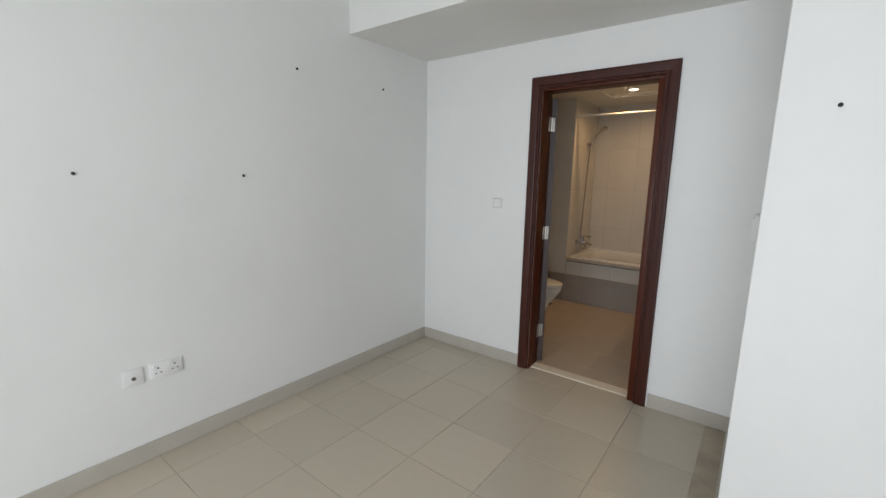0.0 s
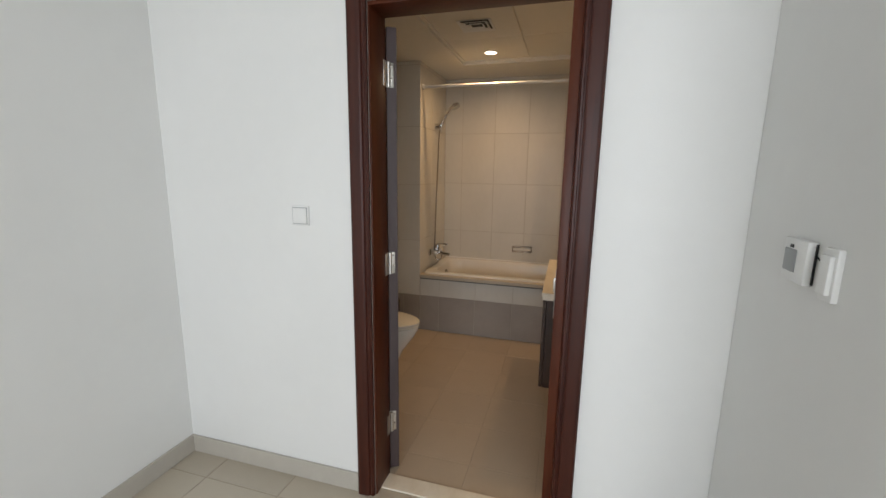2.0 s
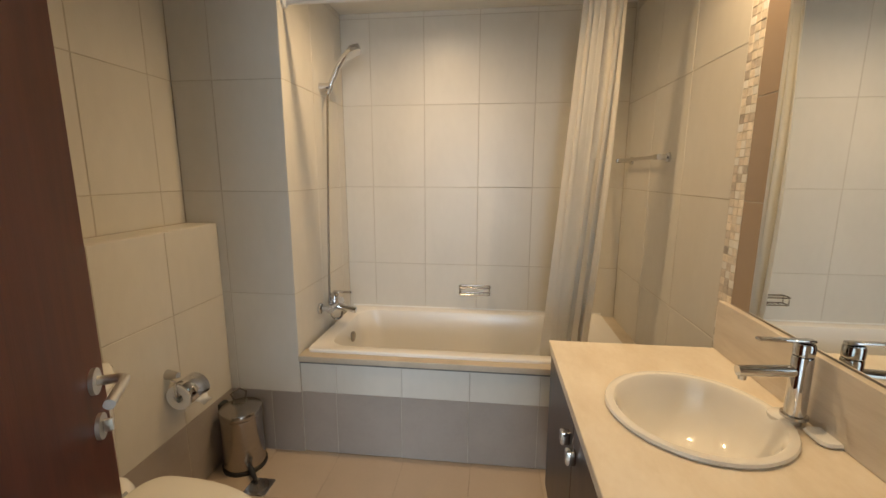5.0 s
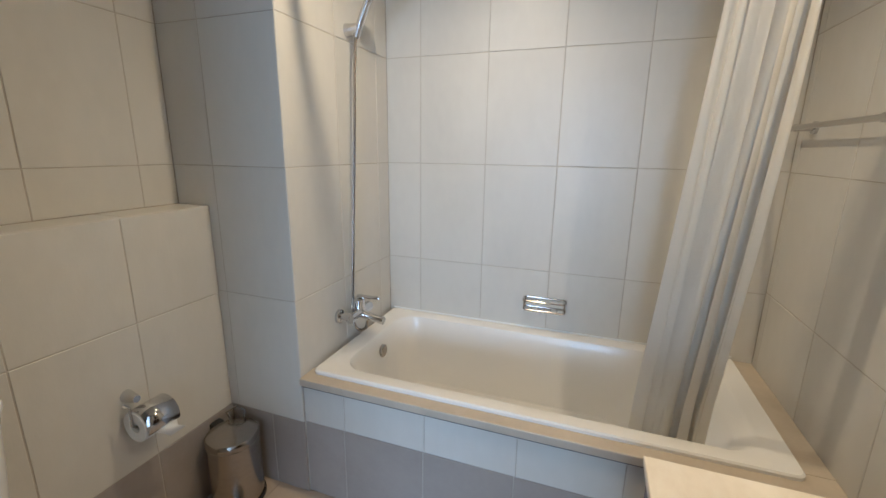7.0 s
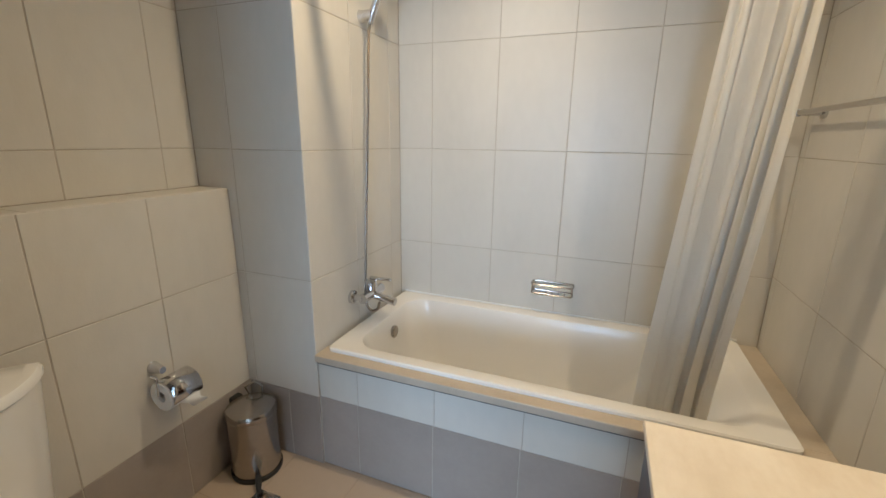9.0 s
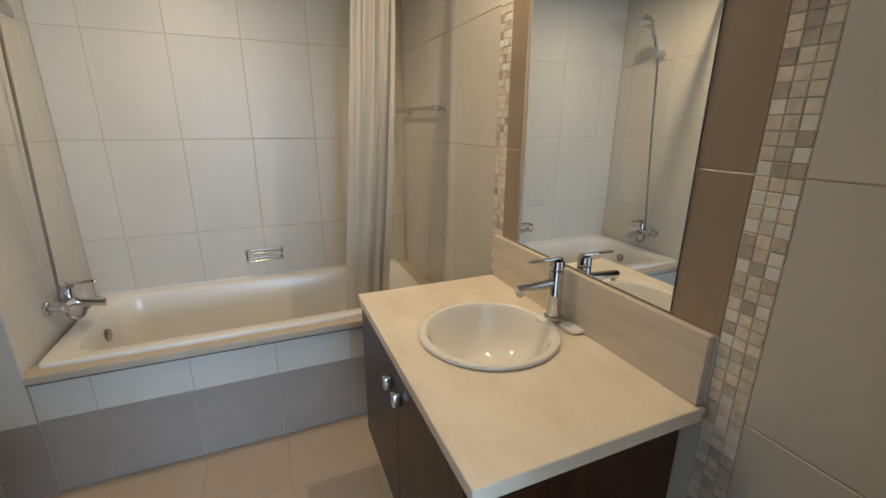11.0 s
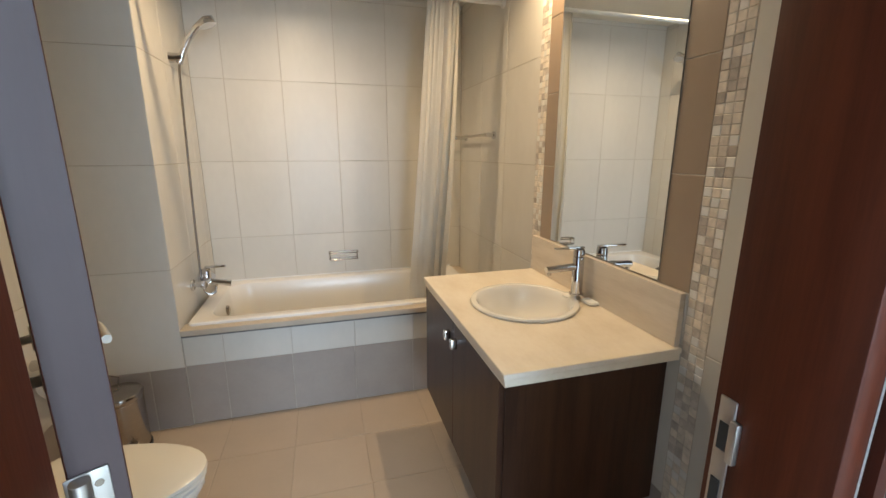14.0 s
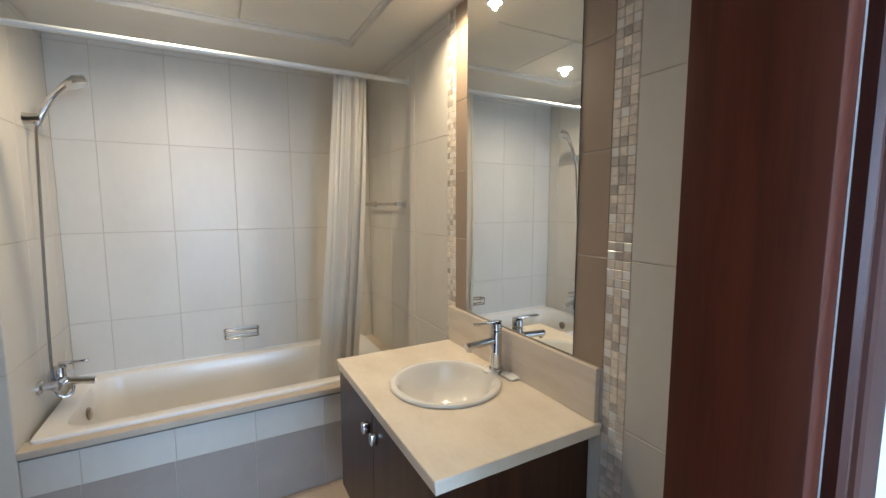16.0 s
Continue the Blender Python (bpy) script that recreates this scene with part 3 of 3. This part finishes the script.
def slab(z0, z1, x0, x1, y0, y1):
    bm = bmesh.new()
    angles = sorted({2 * math.pi * k / 56 for k in range(56)} | {math.atan2(y - BY, x - BX) % (2 * math.pi) for x in (x0, x1) for y in (y0, y1)})
    inner, outer = [], []
    for a in angles:
        c, s = math.cos(a), math.sin(a)
        t = min(((x1 if c > 0 else x0) - BX) / c if abs(c) > 1e-9 else 1e9, ((y1 if s > 0 else y0) - BY) / s if abs(s) > 1e-9 else 1e9)
        outer.append((BX + c * t, BY + s * t))
        inner.append((BX + c * BR, BY + s * BR))
    e = 0.002
    shrink = [(min(max(x, x0 + e), x1 - e), min(max(y, y0 + e), y1 - e)) for x, y in outer]
    rings = [[(x, y, z0) for x, y in inner], [(x, y, z0) for x, y in outer], [(x, y, z1 - e) for x, y in outer], [(x, y, z1) for x, y in shrink], [(x, y, z1) for x, y in inner], [(x, y, z0) for x, y in inner]]
    loft(bm, rings, (False, False))
    bmesh.ops.remove_doubles(bm, verts=bm.verts[:], dist=1e-5)
    return bm


part("top_slab", slab(0.829, CZ, CX0, CX1 - 0.001, CY0, CY1), "stone", counter, smooth=False)
part("edge_slab", slab(0.805, 0.827, CX0 + 0.005, CX1 - 0.001, CY0 + 0.005, CY1 - 0.005), "stone", counter, smooth=False)
part("upstand", boxed(XR - 0.021, XR - 0.001, 3.236, CY1, CZ + 0.0005, 1.012, bevel=0.002), "veined", counter, "veined beige marble upstand, tone darkened for shade", smooth=False)
basin = thing("wash_basin", (BX, BY, CZ), "round white ceramic basin set into the worktop", "basin")
part("bowl", lathe(bmesh.new(), (BX, BY, CZ), [(0.186, -0.03), (0.192, 0.0005), (0.203, 0.001), (0.206, 0.006), (0.203, 0.012), (0.195, 0.0145), (0.184, 0.012), (0.176, 0.003), (0.17, -0.02), (0.15, -0.07), (0.115, -0.11), (0.07, -0.132), (0.03, -0.138), (0.022, -0.14)], 56), "ceramic", basin)
part("drain", lathe(bmesh.new(), (BX, BY, CZ), [(0.034, -0.137), (0.03, -0.132), (0.02, -0.13), (0.001, -0.129)], 24), "chrome", basin, "chrome basin drain")
part("tap_ledge", lathe(bmesh.new(), (-0.118, BY, CZ), [(0.034, 0.002), (0.034, 0.011), (0.028, 0.015), (0.001, 0.0155)], 24), "ceramic", basin)
tap = thing("basin_tap", (-0.103, 3.692, CZ), "tall chrome basin mixer tap with a flat lever", "tap")
TXc, TYc = -0.105, 3.692
part("tap_body", lathe(bmesh.new(), (TXc, TYc, CZ), [(0.028, 0.0155), (0.028, 0.022), (0.022, 0.024), (0.0215, 0.165), (0.020, 0.168), (0.001, 0.168)], 28), "chrome", tap)
part("tap_cap", lathe(bmesh.new(), (TXc, TYc, CZ), [(0.019, 0.169), (0.0215, 0.172), (0.0215, 0.196), (0.019, 0.2), (0.001, 0.2)], 28), "chrome", tap)
part("spout", tube(bmesh.new(), [(TXc - 0.01, TYc, CZ + 0.13), (TXc - 0.138, TYc, CZ + 0.124)], [0.0145, 0.0135], 18), "chrome", tap)
part("aerator", tube(bmesh.new(), [(TXc - 0.126, TYc, CZ + 0.115), (TXc - 0.126, TYc, CZ + 0.104)], 0.009, 14), "chrome", tap)
part("lever", boxed(TXc - 0.105, TXc + 0.02, TYc - 0.009, TYc + 0.009, CZ + 0.201, CZ + 0.209, bevel=0.003), "chrome", tap)
soap = thing("soap_bar", (-0.083, 3.625, CZ), "small wrapped white soap bar on the worktop", "soap")
part("bar", loft(bmesh.new(), [rounded(-0.108, -0.062, 3.592, 3.658, CZ + 0.0008, 0.016), rounded(-0.112, -0.058, 3.588, 3.662, CZ + 0.006, 0.018), rounded(-0.108, -0.062, 3.592, 3.658, CZ + 0.012, 0.016)]), "paper", soap)

mirror = thing("wall_mirror", (XR, 3.66, 1.014), "tall frameless wall mirror above the vanity", "mirror")
part("mirror_glass", boxed(XR - 0.0035, XR - 0.001, 3.347, 3.997, 1.018, CEIL - 0.012), "mirror", mirror, smooth=False)
part("backing", boxed(XR - 0.0009, XR + 0.0012, 3.3475, 3.9965, 1.0165, CEIL - 0.0125), "dark", mirror, "dark mirror backing edge", False)

# ---- toilet ----
wc = thing("toilet", (-1.85, 3.63, 0), "white ceramic close-coupled toilet with a closed cream lid", "toilet")
TY = 3.63
part("pan", loft(bmesh.new(), [oval(-1.88, TY, 0.25, 0.22, 0.105, 0.0), oval(-1.88, TY, 0.25, 0.22, 0.105, 0.03), oval(-1.87, TY, 0.25, 0.22, 0.105, 0.12), oval(-1.86, TY, 0.29, 0.22, 0.125, 0.22),
     oval(-1.84, TY, 0.345, 0.24, 0.158, 0.32), oval(-1.83, TY, 0.368, 0.26, 0.176, 0.375), oval(-1.83, TY, 0.37, 0.27, 0.178, 0.395), oval(-1.83, TY, 0.362, 0.262, 0.17, 0.402)]), "ceramic", wc)
part("seat_ring", loft(bmesh.new(), [oval(-1.83, TY, 0.366, 0.12, 0.172, 0.403, power_back=3.5), oval(-1.83, TY, 0.376, 0.122, 0.181, 0.408, power_back=3.5), oval(-1.83, TY, 0.376, 0.122, 0.181, 0.417, power_back=3.5), oval(-1.83, TY, 0.372, 0.118, 0.177, 0.421, power_back=3.5)]), "seat", wc, "cream plastic toilet seat")
part("seat_lid", loft(bmesh.new(), [oval(-1.83, TY, 0.374, 0.12, 0.18, 0.4225, power_back=3.5), oval(-1.83, TY, 0.38, 0.123, 0.185, 0.428, power_back=3.5), oval(-1.83, TY, 0.378, 0.122, 0.183, 0.438, power_back=3.5), oval(-1.83, TY, 0.35, 0.105, 0.16, 0.446, power_back=3.5), oval(-1.83, TY, 0.2, 0.07, 0.09, 0.449, power_back=3.5)]), "seat", wc, "closed cream plastic lid")
# two grey rods imitate the shaded slits behind the lid
for y in (TY - 0.07, TY + 0.07):
    part("hinge_slit_shade", tube(bmesh.new(), [(-1.954, y - 0.024, 0.4395), (-1.954, y + 0.024, 0.4395)], 0.006, 10), "grey_plastic_and_shade", wc)
tb = -2.148


def tank_ring(half, depth, z):
    """Lens-shaped outline: bowed front and back that meet in rounded ends."""
    n = 24
    front, back = [], []
    for k in range(n + 1):
        u = -math.cos(math.pi * k / n)
        front.append((tb + depth * (0.40 + 0.60 * (1 - abs(u) ** 2.3) ** 0.9), TY + half * u, z))
        back.append((tb + depth * 0.38 * abs(u) ** 2.2, TY + half * u * 0.995, z))
    return front + back[::-1]


part("rear_deck", loft(bmesh.new(), [rounded(-2.12, -1.945, TY - 0.15, TY + 0.15, 0.385, 0.05), rounded(-2.12, -1.95, TY - 0.15, TY + 0.15, 0.428, 0.05), rounded(-2.12, -1.965, TY - 0.147, TY + 0.147, 0.447, 0.05), rounded(-2.12, -1.98, TY - 0.14, TY + 0.14, 0.453, 0.045)]), "ceramic", wc)
part("cistern", loft(bmesh.new(), [tank_ring(0.165, 0.185, 0.42), tank_ring(0.172, 0.19, 0.50), tank_ring(0.186, 0.198, 0.64), tank_ring(0.197, 0.205, 0.78), tank_ring(0.198, 0.206, 0.79)]), "ceramic", wc)
part("cistern_lid", loft(bmesh.new(), [tank_ring(0.198, 0.207, 0.7925), tank_ring(0.205, 0.213, 0.796), tank_ring(0.205, 0.213, 0.812), tank_ring(0.199, 0.207, 0.821), tank_ring(0.182, 0.19, 0.825)]), "ceramic", wc)
part("flush_button", lathe(bmesh.new(), (tb + 0.105, TY, 0.825), [(0.023, 0), (0.023, 0.004), (0.018, 0.006), (0.001, 0.006)], 24), "chrome", wc, "round chrome flush button")
part("water_inlet", tube(bmesh.new(), [(XBOX, 3.86, 0.24), (XBOX + 0.03, 3.86, 0.24), (XBOX + 0.035, 3.82, 0.30), (XBOX + 0.05, 3.75, 0.41)], 0.006, 10), "steel", wc)

# ---- pedal bin, floor drain, paper holder ----
binx, biny = -2.03, 4.435
pb = thing("pedal_bin", (binx, biny, 0), "brushed steel pedal bin in the tiled corner", "waste bin")
part("bin_body", lathe(bmesh.new(), (binx, biny, 0), [(0.001, 0.004), (0.098, 0.004), (0.098, 0.012), (0.098, 0.275), (0.096, 0.277)], 40), "steel", pb)
part("bin_base", lathe(bmesh.new(), (binx, biny, 0), [(0.102, 0.0), (0.104, 0.006), (0.104, 0.018), (0.1, 0.022)], 40), "dark", pb, "black plastic base ring")
part("bin_lid", lathe(bmesh.new(), (binx, biny, 0), [(0.099, 0.278), (0.1005, 0.281), (0.1005, 0.299), (0.095, 0.307), (0.06, 0.312), (0.001, 0.314)], 40), "steel", pb)
part("lid_hinge", boxed(binx - 0.125, binx - 0.095, biny + 0.0, biny + 0.05, 0.265, 0.31, bevel=0.005), "dark", pb)
part("carry_handle", tube(bmesh.new(), [(binx - 0.075, biny + 0.07, 0.29), (binx - 0.09, biny + 0.06, 0.335), (binx - 0.06, biny + 0.09, 0.355), (binx - 0.03, biny + 0.1, 0.335), (binx - 0.035, biny + 0.095, 0.29)], 0.004, 8), "steel", pb)
part("pedal", tube(bmesh.new(), [(binx + 0.062, biny - 0.06, 0.03), (binx + 0.085, biny - 0.082, 0.03), (binx + 0.098, biny - 0.095, 0.02), (binx + 0.125, biny - 0.12, 0.018)], [0.012, 0.013, 0.012, 0.008], 12), "dark", pb, "black foot pedal")
gd = thing("floor_drain", (-1.875, 4.29, 0), "square chrome floor drain cover", "drain")
part("drain_frame", loft(bmesh.new(), [rounded(-1.93, -1.82, 4.235, 4.345, 0.0005, 0.006), rounded(-1.928, -1.822, 4.237, 4.343, 0.004, 0.006)]), "chrome", gd)
part("grate", lathe(bmesh.new(), (-1.875, 4.29, 0.004), [(0.042, 0), (0.042, 0.003), (0.036, 0.004), (0.001, 0.004)], 24), "steel", gd)
ph = thing("toilet_paper_holder", (XBOX, 4.195, 0.6), "chrome wall paper holder with a tissue roll", "paper holder")
part("mount", tube(bmesh.new(), [(XBOX, 4.155, 0.61), (XBOX + 0.012, 4.155, 0.61), (XBOX + 0.05, 4.155, 0.61)], [0.022, 0.02, 0.012], 18), "chrome", ph)
part("arm", tube(bmesh.new(), [(XBOX + 0.05, 4.110, 0.61), (XBOX + 0.062, 4.120, 0.60), (XBOX + 0.062, 4.120, 0.535), (XBOX + 0.062, 4.130, 0.525), (XBOX + 0.062, 4.240, 0.525)], 0.005, 10), "chrome", ph)
bm = bmesh.new()
prof = [(0.02, 4.126), (0.052, 4.126), (0.052, 4.226), (0.02, 4.226)]
loft(bm, [[(XBOX + 0.062 + r * math.cos(2 * math.pi * k / 28), y, 0.525 + r * math.sin(2 * math.pi * k / 28)) for k in range(28)] for r, y in prof + prof[:1]], (False, False))
roll = part("tissue_roll", bm, "paper", ph, "white tissue roll")
bm = bmesh.new()
arc = [(XBOX + 0.062 + 0.058 * math.cos(radians(a)), 0.525 + 0.058 * math.sin(radians(a))) for a in range(115, -21, -9)]
loft(bm, [[(x, 4.130, z), (x, 4.240, z)] for x, z in arc] , (False, False), closed=False)
flap = part("cover_flap", bm, "chrome", ph, "curved chrome cover flap")
flap.modifiers.new("thickness", "SOLIDIFY").thickness = 0.0015
bm = loft(bmesh.new(), [[(XBOX + 0.111, 4.140, 0.51), (XBOX + 0.111, 4.230, 0.51)], [(XBOX + 0.114, 4.180, 0.48), (XBOX + 0.114, 4.230, 0.48)], [(XBOX + 0.112, 4.200, 0.455), (XBOX + 0.112, 4.260, 0.455)]], (False, False), closed=False)
sheet = part("loose_sheet", bm, "paper", ph)
sheet.modifiers.new("thickness", "SOLIDIFY").thickness = 0.0008

# ---- ceiling fittings ----
def downlight(x, y, z, k=1.0):
    dl = thing("downlight", (x, y, z), "round recessed ceiling downlight switched on", "ceiling light", "ceiling downlights")
    part("trim_ring", lathe(bmesh.new(), (x, y, z), [(0.062 * k, 0.0), (0.061 * k, -0.003), (0.055 * k, -0.004), (0.047 * k, -0.001)], 32), "plastic", dl, "white trim ring")
    part("lens", lathe(bmesh.new(), (x, y, z), [(0.047 * k, -0.0008), (0.03 * k, -0.0018), (0.001, -0.0018)], 32), "glow", dl, "glowing warm lens")
    return dl


downlight(-1.185, 4.575, CEIL + 0.0295)
downlight(-0.19, 3.99, CEIL - 0.0005, 0.66)
vent = thing("ceiling_vent", (-1.16, 3.91, CEIL + 0.03), "square white louvred ceiling vent", "vent")
vx, vy, vz = -1.16, 3.91, CEIL + 0.0295
for k, h in enumerate((0.11, 0.082, 0.054)):
    bm = loft(bmesh.new(), [[(vx + sx * (h - i), vy + sy * (h - i), vz - dz) for sx, sy in ((-1, -1), (1, -1), (1, 1), (-1, 1))] for i, dz in ((0.0, 0.004 + 0.004 * k), (0.0, 0.008 + 0.004 * k), (0.018, 0.001), (0.018, 0.0))], (False, False))
    part("slat", bm, "plastic", vent, smooth=False)
part("backing", boxed(vx - 0.09, vx + 0.09, vy - 0.09, vy + 0.09, vz - 0.0012, vz), "dark", vent, smooth=False)

# ---- bedroom wall fittings ----
def plate(name, label, category, normal, at, u0, u1, z0, z1, depth=0.01, mat="plastic"):
    axis, s = normal[1], (1 if normal[0] == "+" else -1)
    lo, hi = sorted((at, at + s * depth))
    dims = (lo, hi, u0, u1, z0, z1) if axis == "x" else (u0, u1, lo, hi, z0, z1)
    base = (at, (u0 + u1) / 2, z0) if axis == "x" else ((u0 + u1) / 2, at, z0)
    ob = thing(name, base, label, category)
    part("plate", boxed(*dims, bevel=0.003), mat, ob)
    return ob


sw = plate("light_switch", "white plastic rocker light switch on the wall", "switch", "-y", YW, -1.65, -1.566, 1.236, 1.32)
part("rocker", boxed(-1.641, -1.575, YW - 0.015, YW - 0.0095, 1.245, 1.311, bevel=0.003), "plastic", sw)
part("rocker_gap", boxed(-1.6435, -1.5725, YW - 0.0108, YW - 0.0085, 1.2425, 1.3135), "grey_plastic_and_shade", sw, smooth=False)
th = plate("thermostat", "white thermostat with a grey display window", "thermostat", "-x", XN, 2.17, 2.275, 1.222, 1.325, 0.022)
part("display", boxed(XN - 0.0245, XN - 0.0215, 2.21, 2.265, 1.245, 1.30, bevel=0.002), "grey_plastic_and_shade", th, "grey display panel")
sw2 = plate("wall_switch", "white plastic wall switch plate", "switch", "-x", XN, 2.07, 2.12, 1.21, 1.325, 0.014)
part("rocker", boxed(XN - 0.024, XN - 0.0135, 2.077, 2.113, 1.225, 1.31, bevel=0.003), "plastic", sw2)
part("loose_wire", tube(bmesh.new(), [(XN - 0.001, 2.168, 1.292), (XN - 0.004, 2.15, 1.288), (XN - 0.012, 2.12, 1.278)], 0.0016, 6), "dark", sw2, "thin black wire")
part("reset_button", boxed(XN - 0.0245, XN - 0.0215, 2.228, 2.242, 1.303, 1.311, bevel=0.001), "dark", th, "small black button")
# black strip stands for the shadow line along the thermostat's near side
part("side_gap", boxed(XN - 0.006, XN - 0.002, 2.167, 2.1705, 1.226, 1.321), "dark", th, "dark strip for the shade beside the housing", False)
for nm, u0, u1, centres in (("single_socket", 0.274, 0.362, (0.318,)), ("double_socket", 0.39, 0.54, (0.427, 0.503))):
    so = plate(nm, "white plastic wall socket above the skirting", "socket", "+x", XL, u0, u1, 0.425, 0.508, 0.009)
    if nm == "single_socket":
        part("aerial_jack", tube(bmesh.new(), [(XL + 0.009, 0.318, 0.463), (XL + 0.017, 0.318, 0.463)], 0.009, 14), "steel", so)
        part("jack_hole", tube(bmesh.new(), [(XL + 0.0165, 0.318, 0.463), (XL + 0.0178, 0.318, 0.463)], 0.005, 12), "dark", so)
        continue
    for c in centres:
        part("pin_hole", boxed(XL + 0.0085, XL + 0.0095, c - 0.003, c + 0.003, 0.474, 0.484), "dark", so, smooth=False)
        for dy in (-0.012, 0.012):
            part("pin_hole", boxed(XL + 0.0085, XL + 0.0095, c + dy - 0.0045, c + dy + 0.0045, 0.451, 0.456), "dark", so, smooth=False)
        part("rocker", boxed(XL + 0.0085, XL + 0.0125, c - 0.022, c - 0.012, 0.483, 0.498, bevel=0.001), "plastic", so)
for y, z in ((0.194, 1.457), (0.94, 1.457), (1.315, 2.108), (2.049, 2.108)):
    plug = thing("wall_plug", (XL, y, z), "small dark screw plug in the white wall", "wall plug", "leftover wall plugs")
    part("plug", tube(bmesh.new(), [(XL, y, z), (XL + 0.006, y, z), (XL + 0.012, y + 0.002, z - 0.003)], [0.008, 0.007, 0.003], 10), "dark", plug)
plug = thing("wall_plug", (0.207, YN, 1.742), "small dark screw plug in the white wall", "wall plug", "leftover wall plugs")
part("plug", tube(bmesh.new(), [(0.207, YN, 1.742), (0.207, YN - 0.006, 1.742), (0.209, YN - 0.012, 1.739)], [0.008, 0.007, 0.003], 10), "dark", plug)

# ---- tiles ----
ZS = [0.0, DADO, 0.85, 1.348, 1.848, 2.35, CEIL]
# back wall above the bath
tiles(wall_back, "-y", YB, joints(XP, XR, -0.922, PX), [0.5, 0.85, 1.348, 1.848, 2.35, CEIL], "wall_tile")
# shower-end pier
tiles(partition, "+x", XP, joints(YP, YB, YP + 0.335, PX), [0.5, 0.85, 1.348, 1.848, 2.35, CEIL], "wall_tile")
tiles(partition, "-y", YP, joints(XLB, XP, -2.11, PX), [DADO, 0.85, 1.348, 1.848, 2.35, CEIL], "wall_tile")
tiles(partition, "-y", YP, joints(XBOX, XP, -1.935, PX), [0.0, DADO], "dado_tile")
# apron below the sill
tiles(apron, "-y", YA, joints(XP, XR, -0.925, PX), [0.0, DADO], "dado_tile")
tiles(apron, "-y", YA, joints(XP, XR, -0.92, PX), [DADO, SILL], "wall_tile")
# duct box and wall above it
tiles(duct, "+x", XBOX, joints(YD + 0.003, YP, 3.89, PX), [DADO, 0.84, ZBOX], "wall_tile")
tiles(duct, "+x", XBOX, joints(YD + 0.003, YP, 3.89, PX), [0.0, DADO], "dado_tile")
tiles(duct, "+z", ZBOX, [XLB, XBOX], joints(YD, YP, 3.577, PX), "wall_tile")
tiles(wall_left, "+x", XLB, joints(YD, YP, 3.75, PX), [ZBOX, 1.348, 1.848, 2.35, CEIL], "wall_tile")
# door-side wall
for x0, x1, z0, z1 in ((XLB, DL, 0, CEIL), (DR, XR, 0, CEIL), (DL, DR, DT, CEIL)):
    if z0 == 0:
        tiles(wall_door, "+y", YD + 0.003, joints(x0, x1, -0.922, PX), [0.0, DADO], "dado_tile")
        tiles(wall_door, "+y", YD + 0.003, joints(x0, x1, -0.922, PX), [DADO, 0.85, 1.348, 1.848, 2.35, CEIL], "wall_tile")
    else:
        tiles(wall_door, "+y", YD + 0.003, joints(x0, x1, -0.922, PX), [z0, CEIL], "wall_tile")
# vanity wall
MR0, MR1, BR1, BL0, ML0, ML1 = 3.150, 3.229, 3.347, 3.997, 4.102, 4.180
WZ = [0.346 + 0.5 * k for k in range(-1, 5)]
RZ = [DADO, 0.86, 1.346, 1.832, 2.33, CEIL]
tiles(wall_right, "-x", XR, joints(YD, MR0, 2.815, PX), RZ, "wall_tile")
tiles(wall_right, "-x", XR, joints(ML1, YB, 4.551, 0.37), RZ, "wall_tile")
tiles(wall_right, "-x", XR, joints(YD, MR0, 2.815, PX), [0.0, DADO], "dado_tile")
tiles(wall_right, "-x", XR, joints(MR1, 4.56, 3.56, PX), [0.0, DADO], "dado_tile")
tiles(wall_right, "-x", XR, joints(MR1, ML0, 3.56, PX), [DADO, 0.85, 1.012], "wall_tile")
BZ = [1.012, 1.346, 1.656, 1.965, 2.275, CEIL]
tiles(wall_right, "-x", XR, [MR1, BR1], BZ, "brown_tile")
tiles(wall_right, "-x", XR, [BL0, ML0], BZ, "brown_tile")


def chip(u, v):
    h = math.sin(u * 913.7 + v * 517.3) * 4375.5
    h -= math.floor(h)
    return "mosaic_a" if h < 0.48 else ("mosaic_c" if h < 0.72 else "mosaic_b")


strip_1 = tagged(new("mosaic_strip_1"), "vertical strip of cream and taupe mosaic chips", "mosaic", kind="structure")
strip_2 = tagged(new("mosaic_strip_2"), "vertical strip of cream and taupe mosaic chips", "mosaic", kind="structure")
P = (MR1 - MR0) / 3
tiles(strip_1, "-x", XR - 0.0005, [MR0 + P * k for k in range(4)], [P * k for k in range(int(CEIL / P) + 1)], chip, gap=0.0016, name="chip")
tiles(strip_2, "-x", XR - 0.0005, [ML0 + P * k for k in range(4)], [0.85 + P * k for k in range(int((CEIL - 0.85) / P) + 1)], chip, gap=0.0016, name="chip")
# floors
tiles(bath_floor, "+z", 0.0, joints(XBOX, XR, -0.912, 0.337), joints(2.71, YA, 3.9, 0.337), "bath_floor", gap=0.0028)
tiles(floor, "+z", 0.0, joints(XL, XE, -0.893, 0.406), joints(YS, 2.615, 2.424, 0.406), "floor_tile", gap=0.005, pick=lambda u, v: u < XN or v < YN)
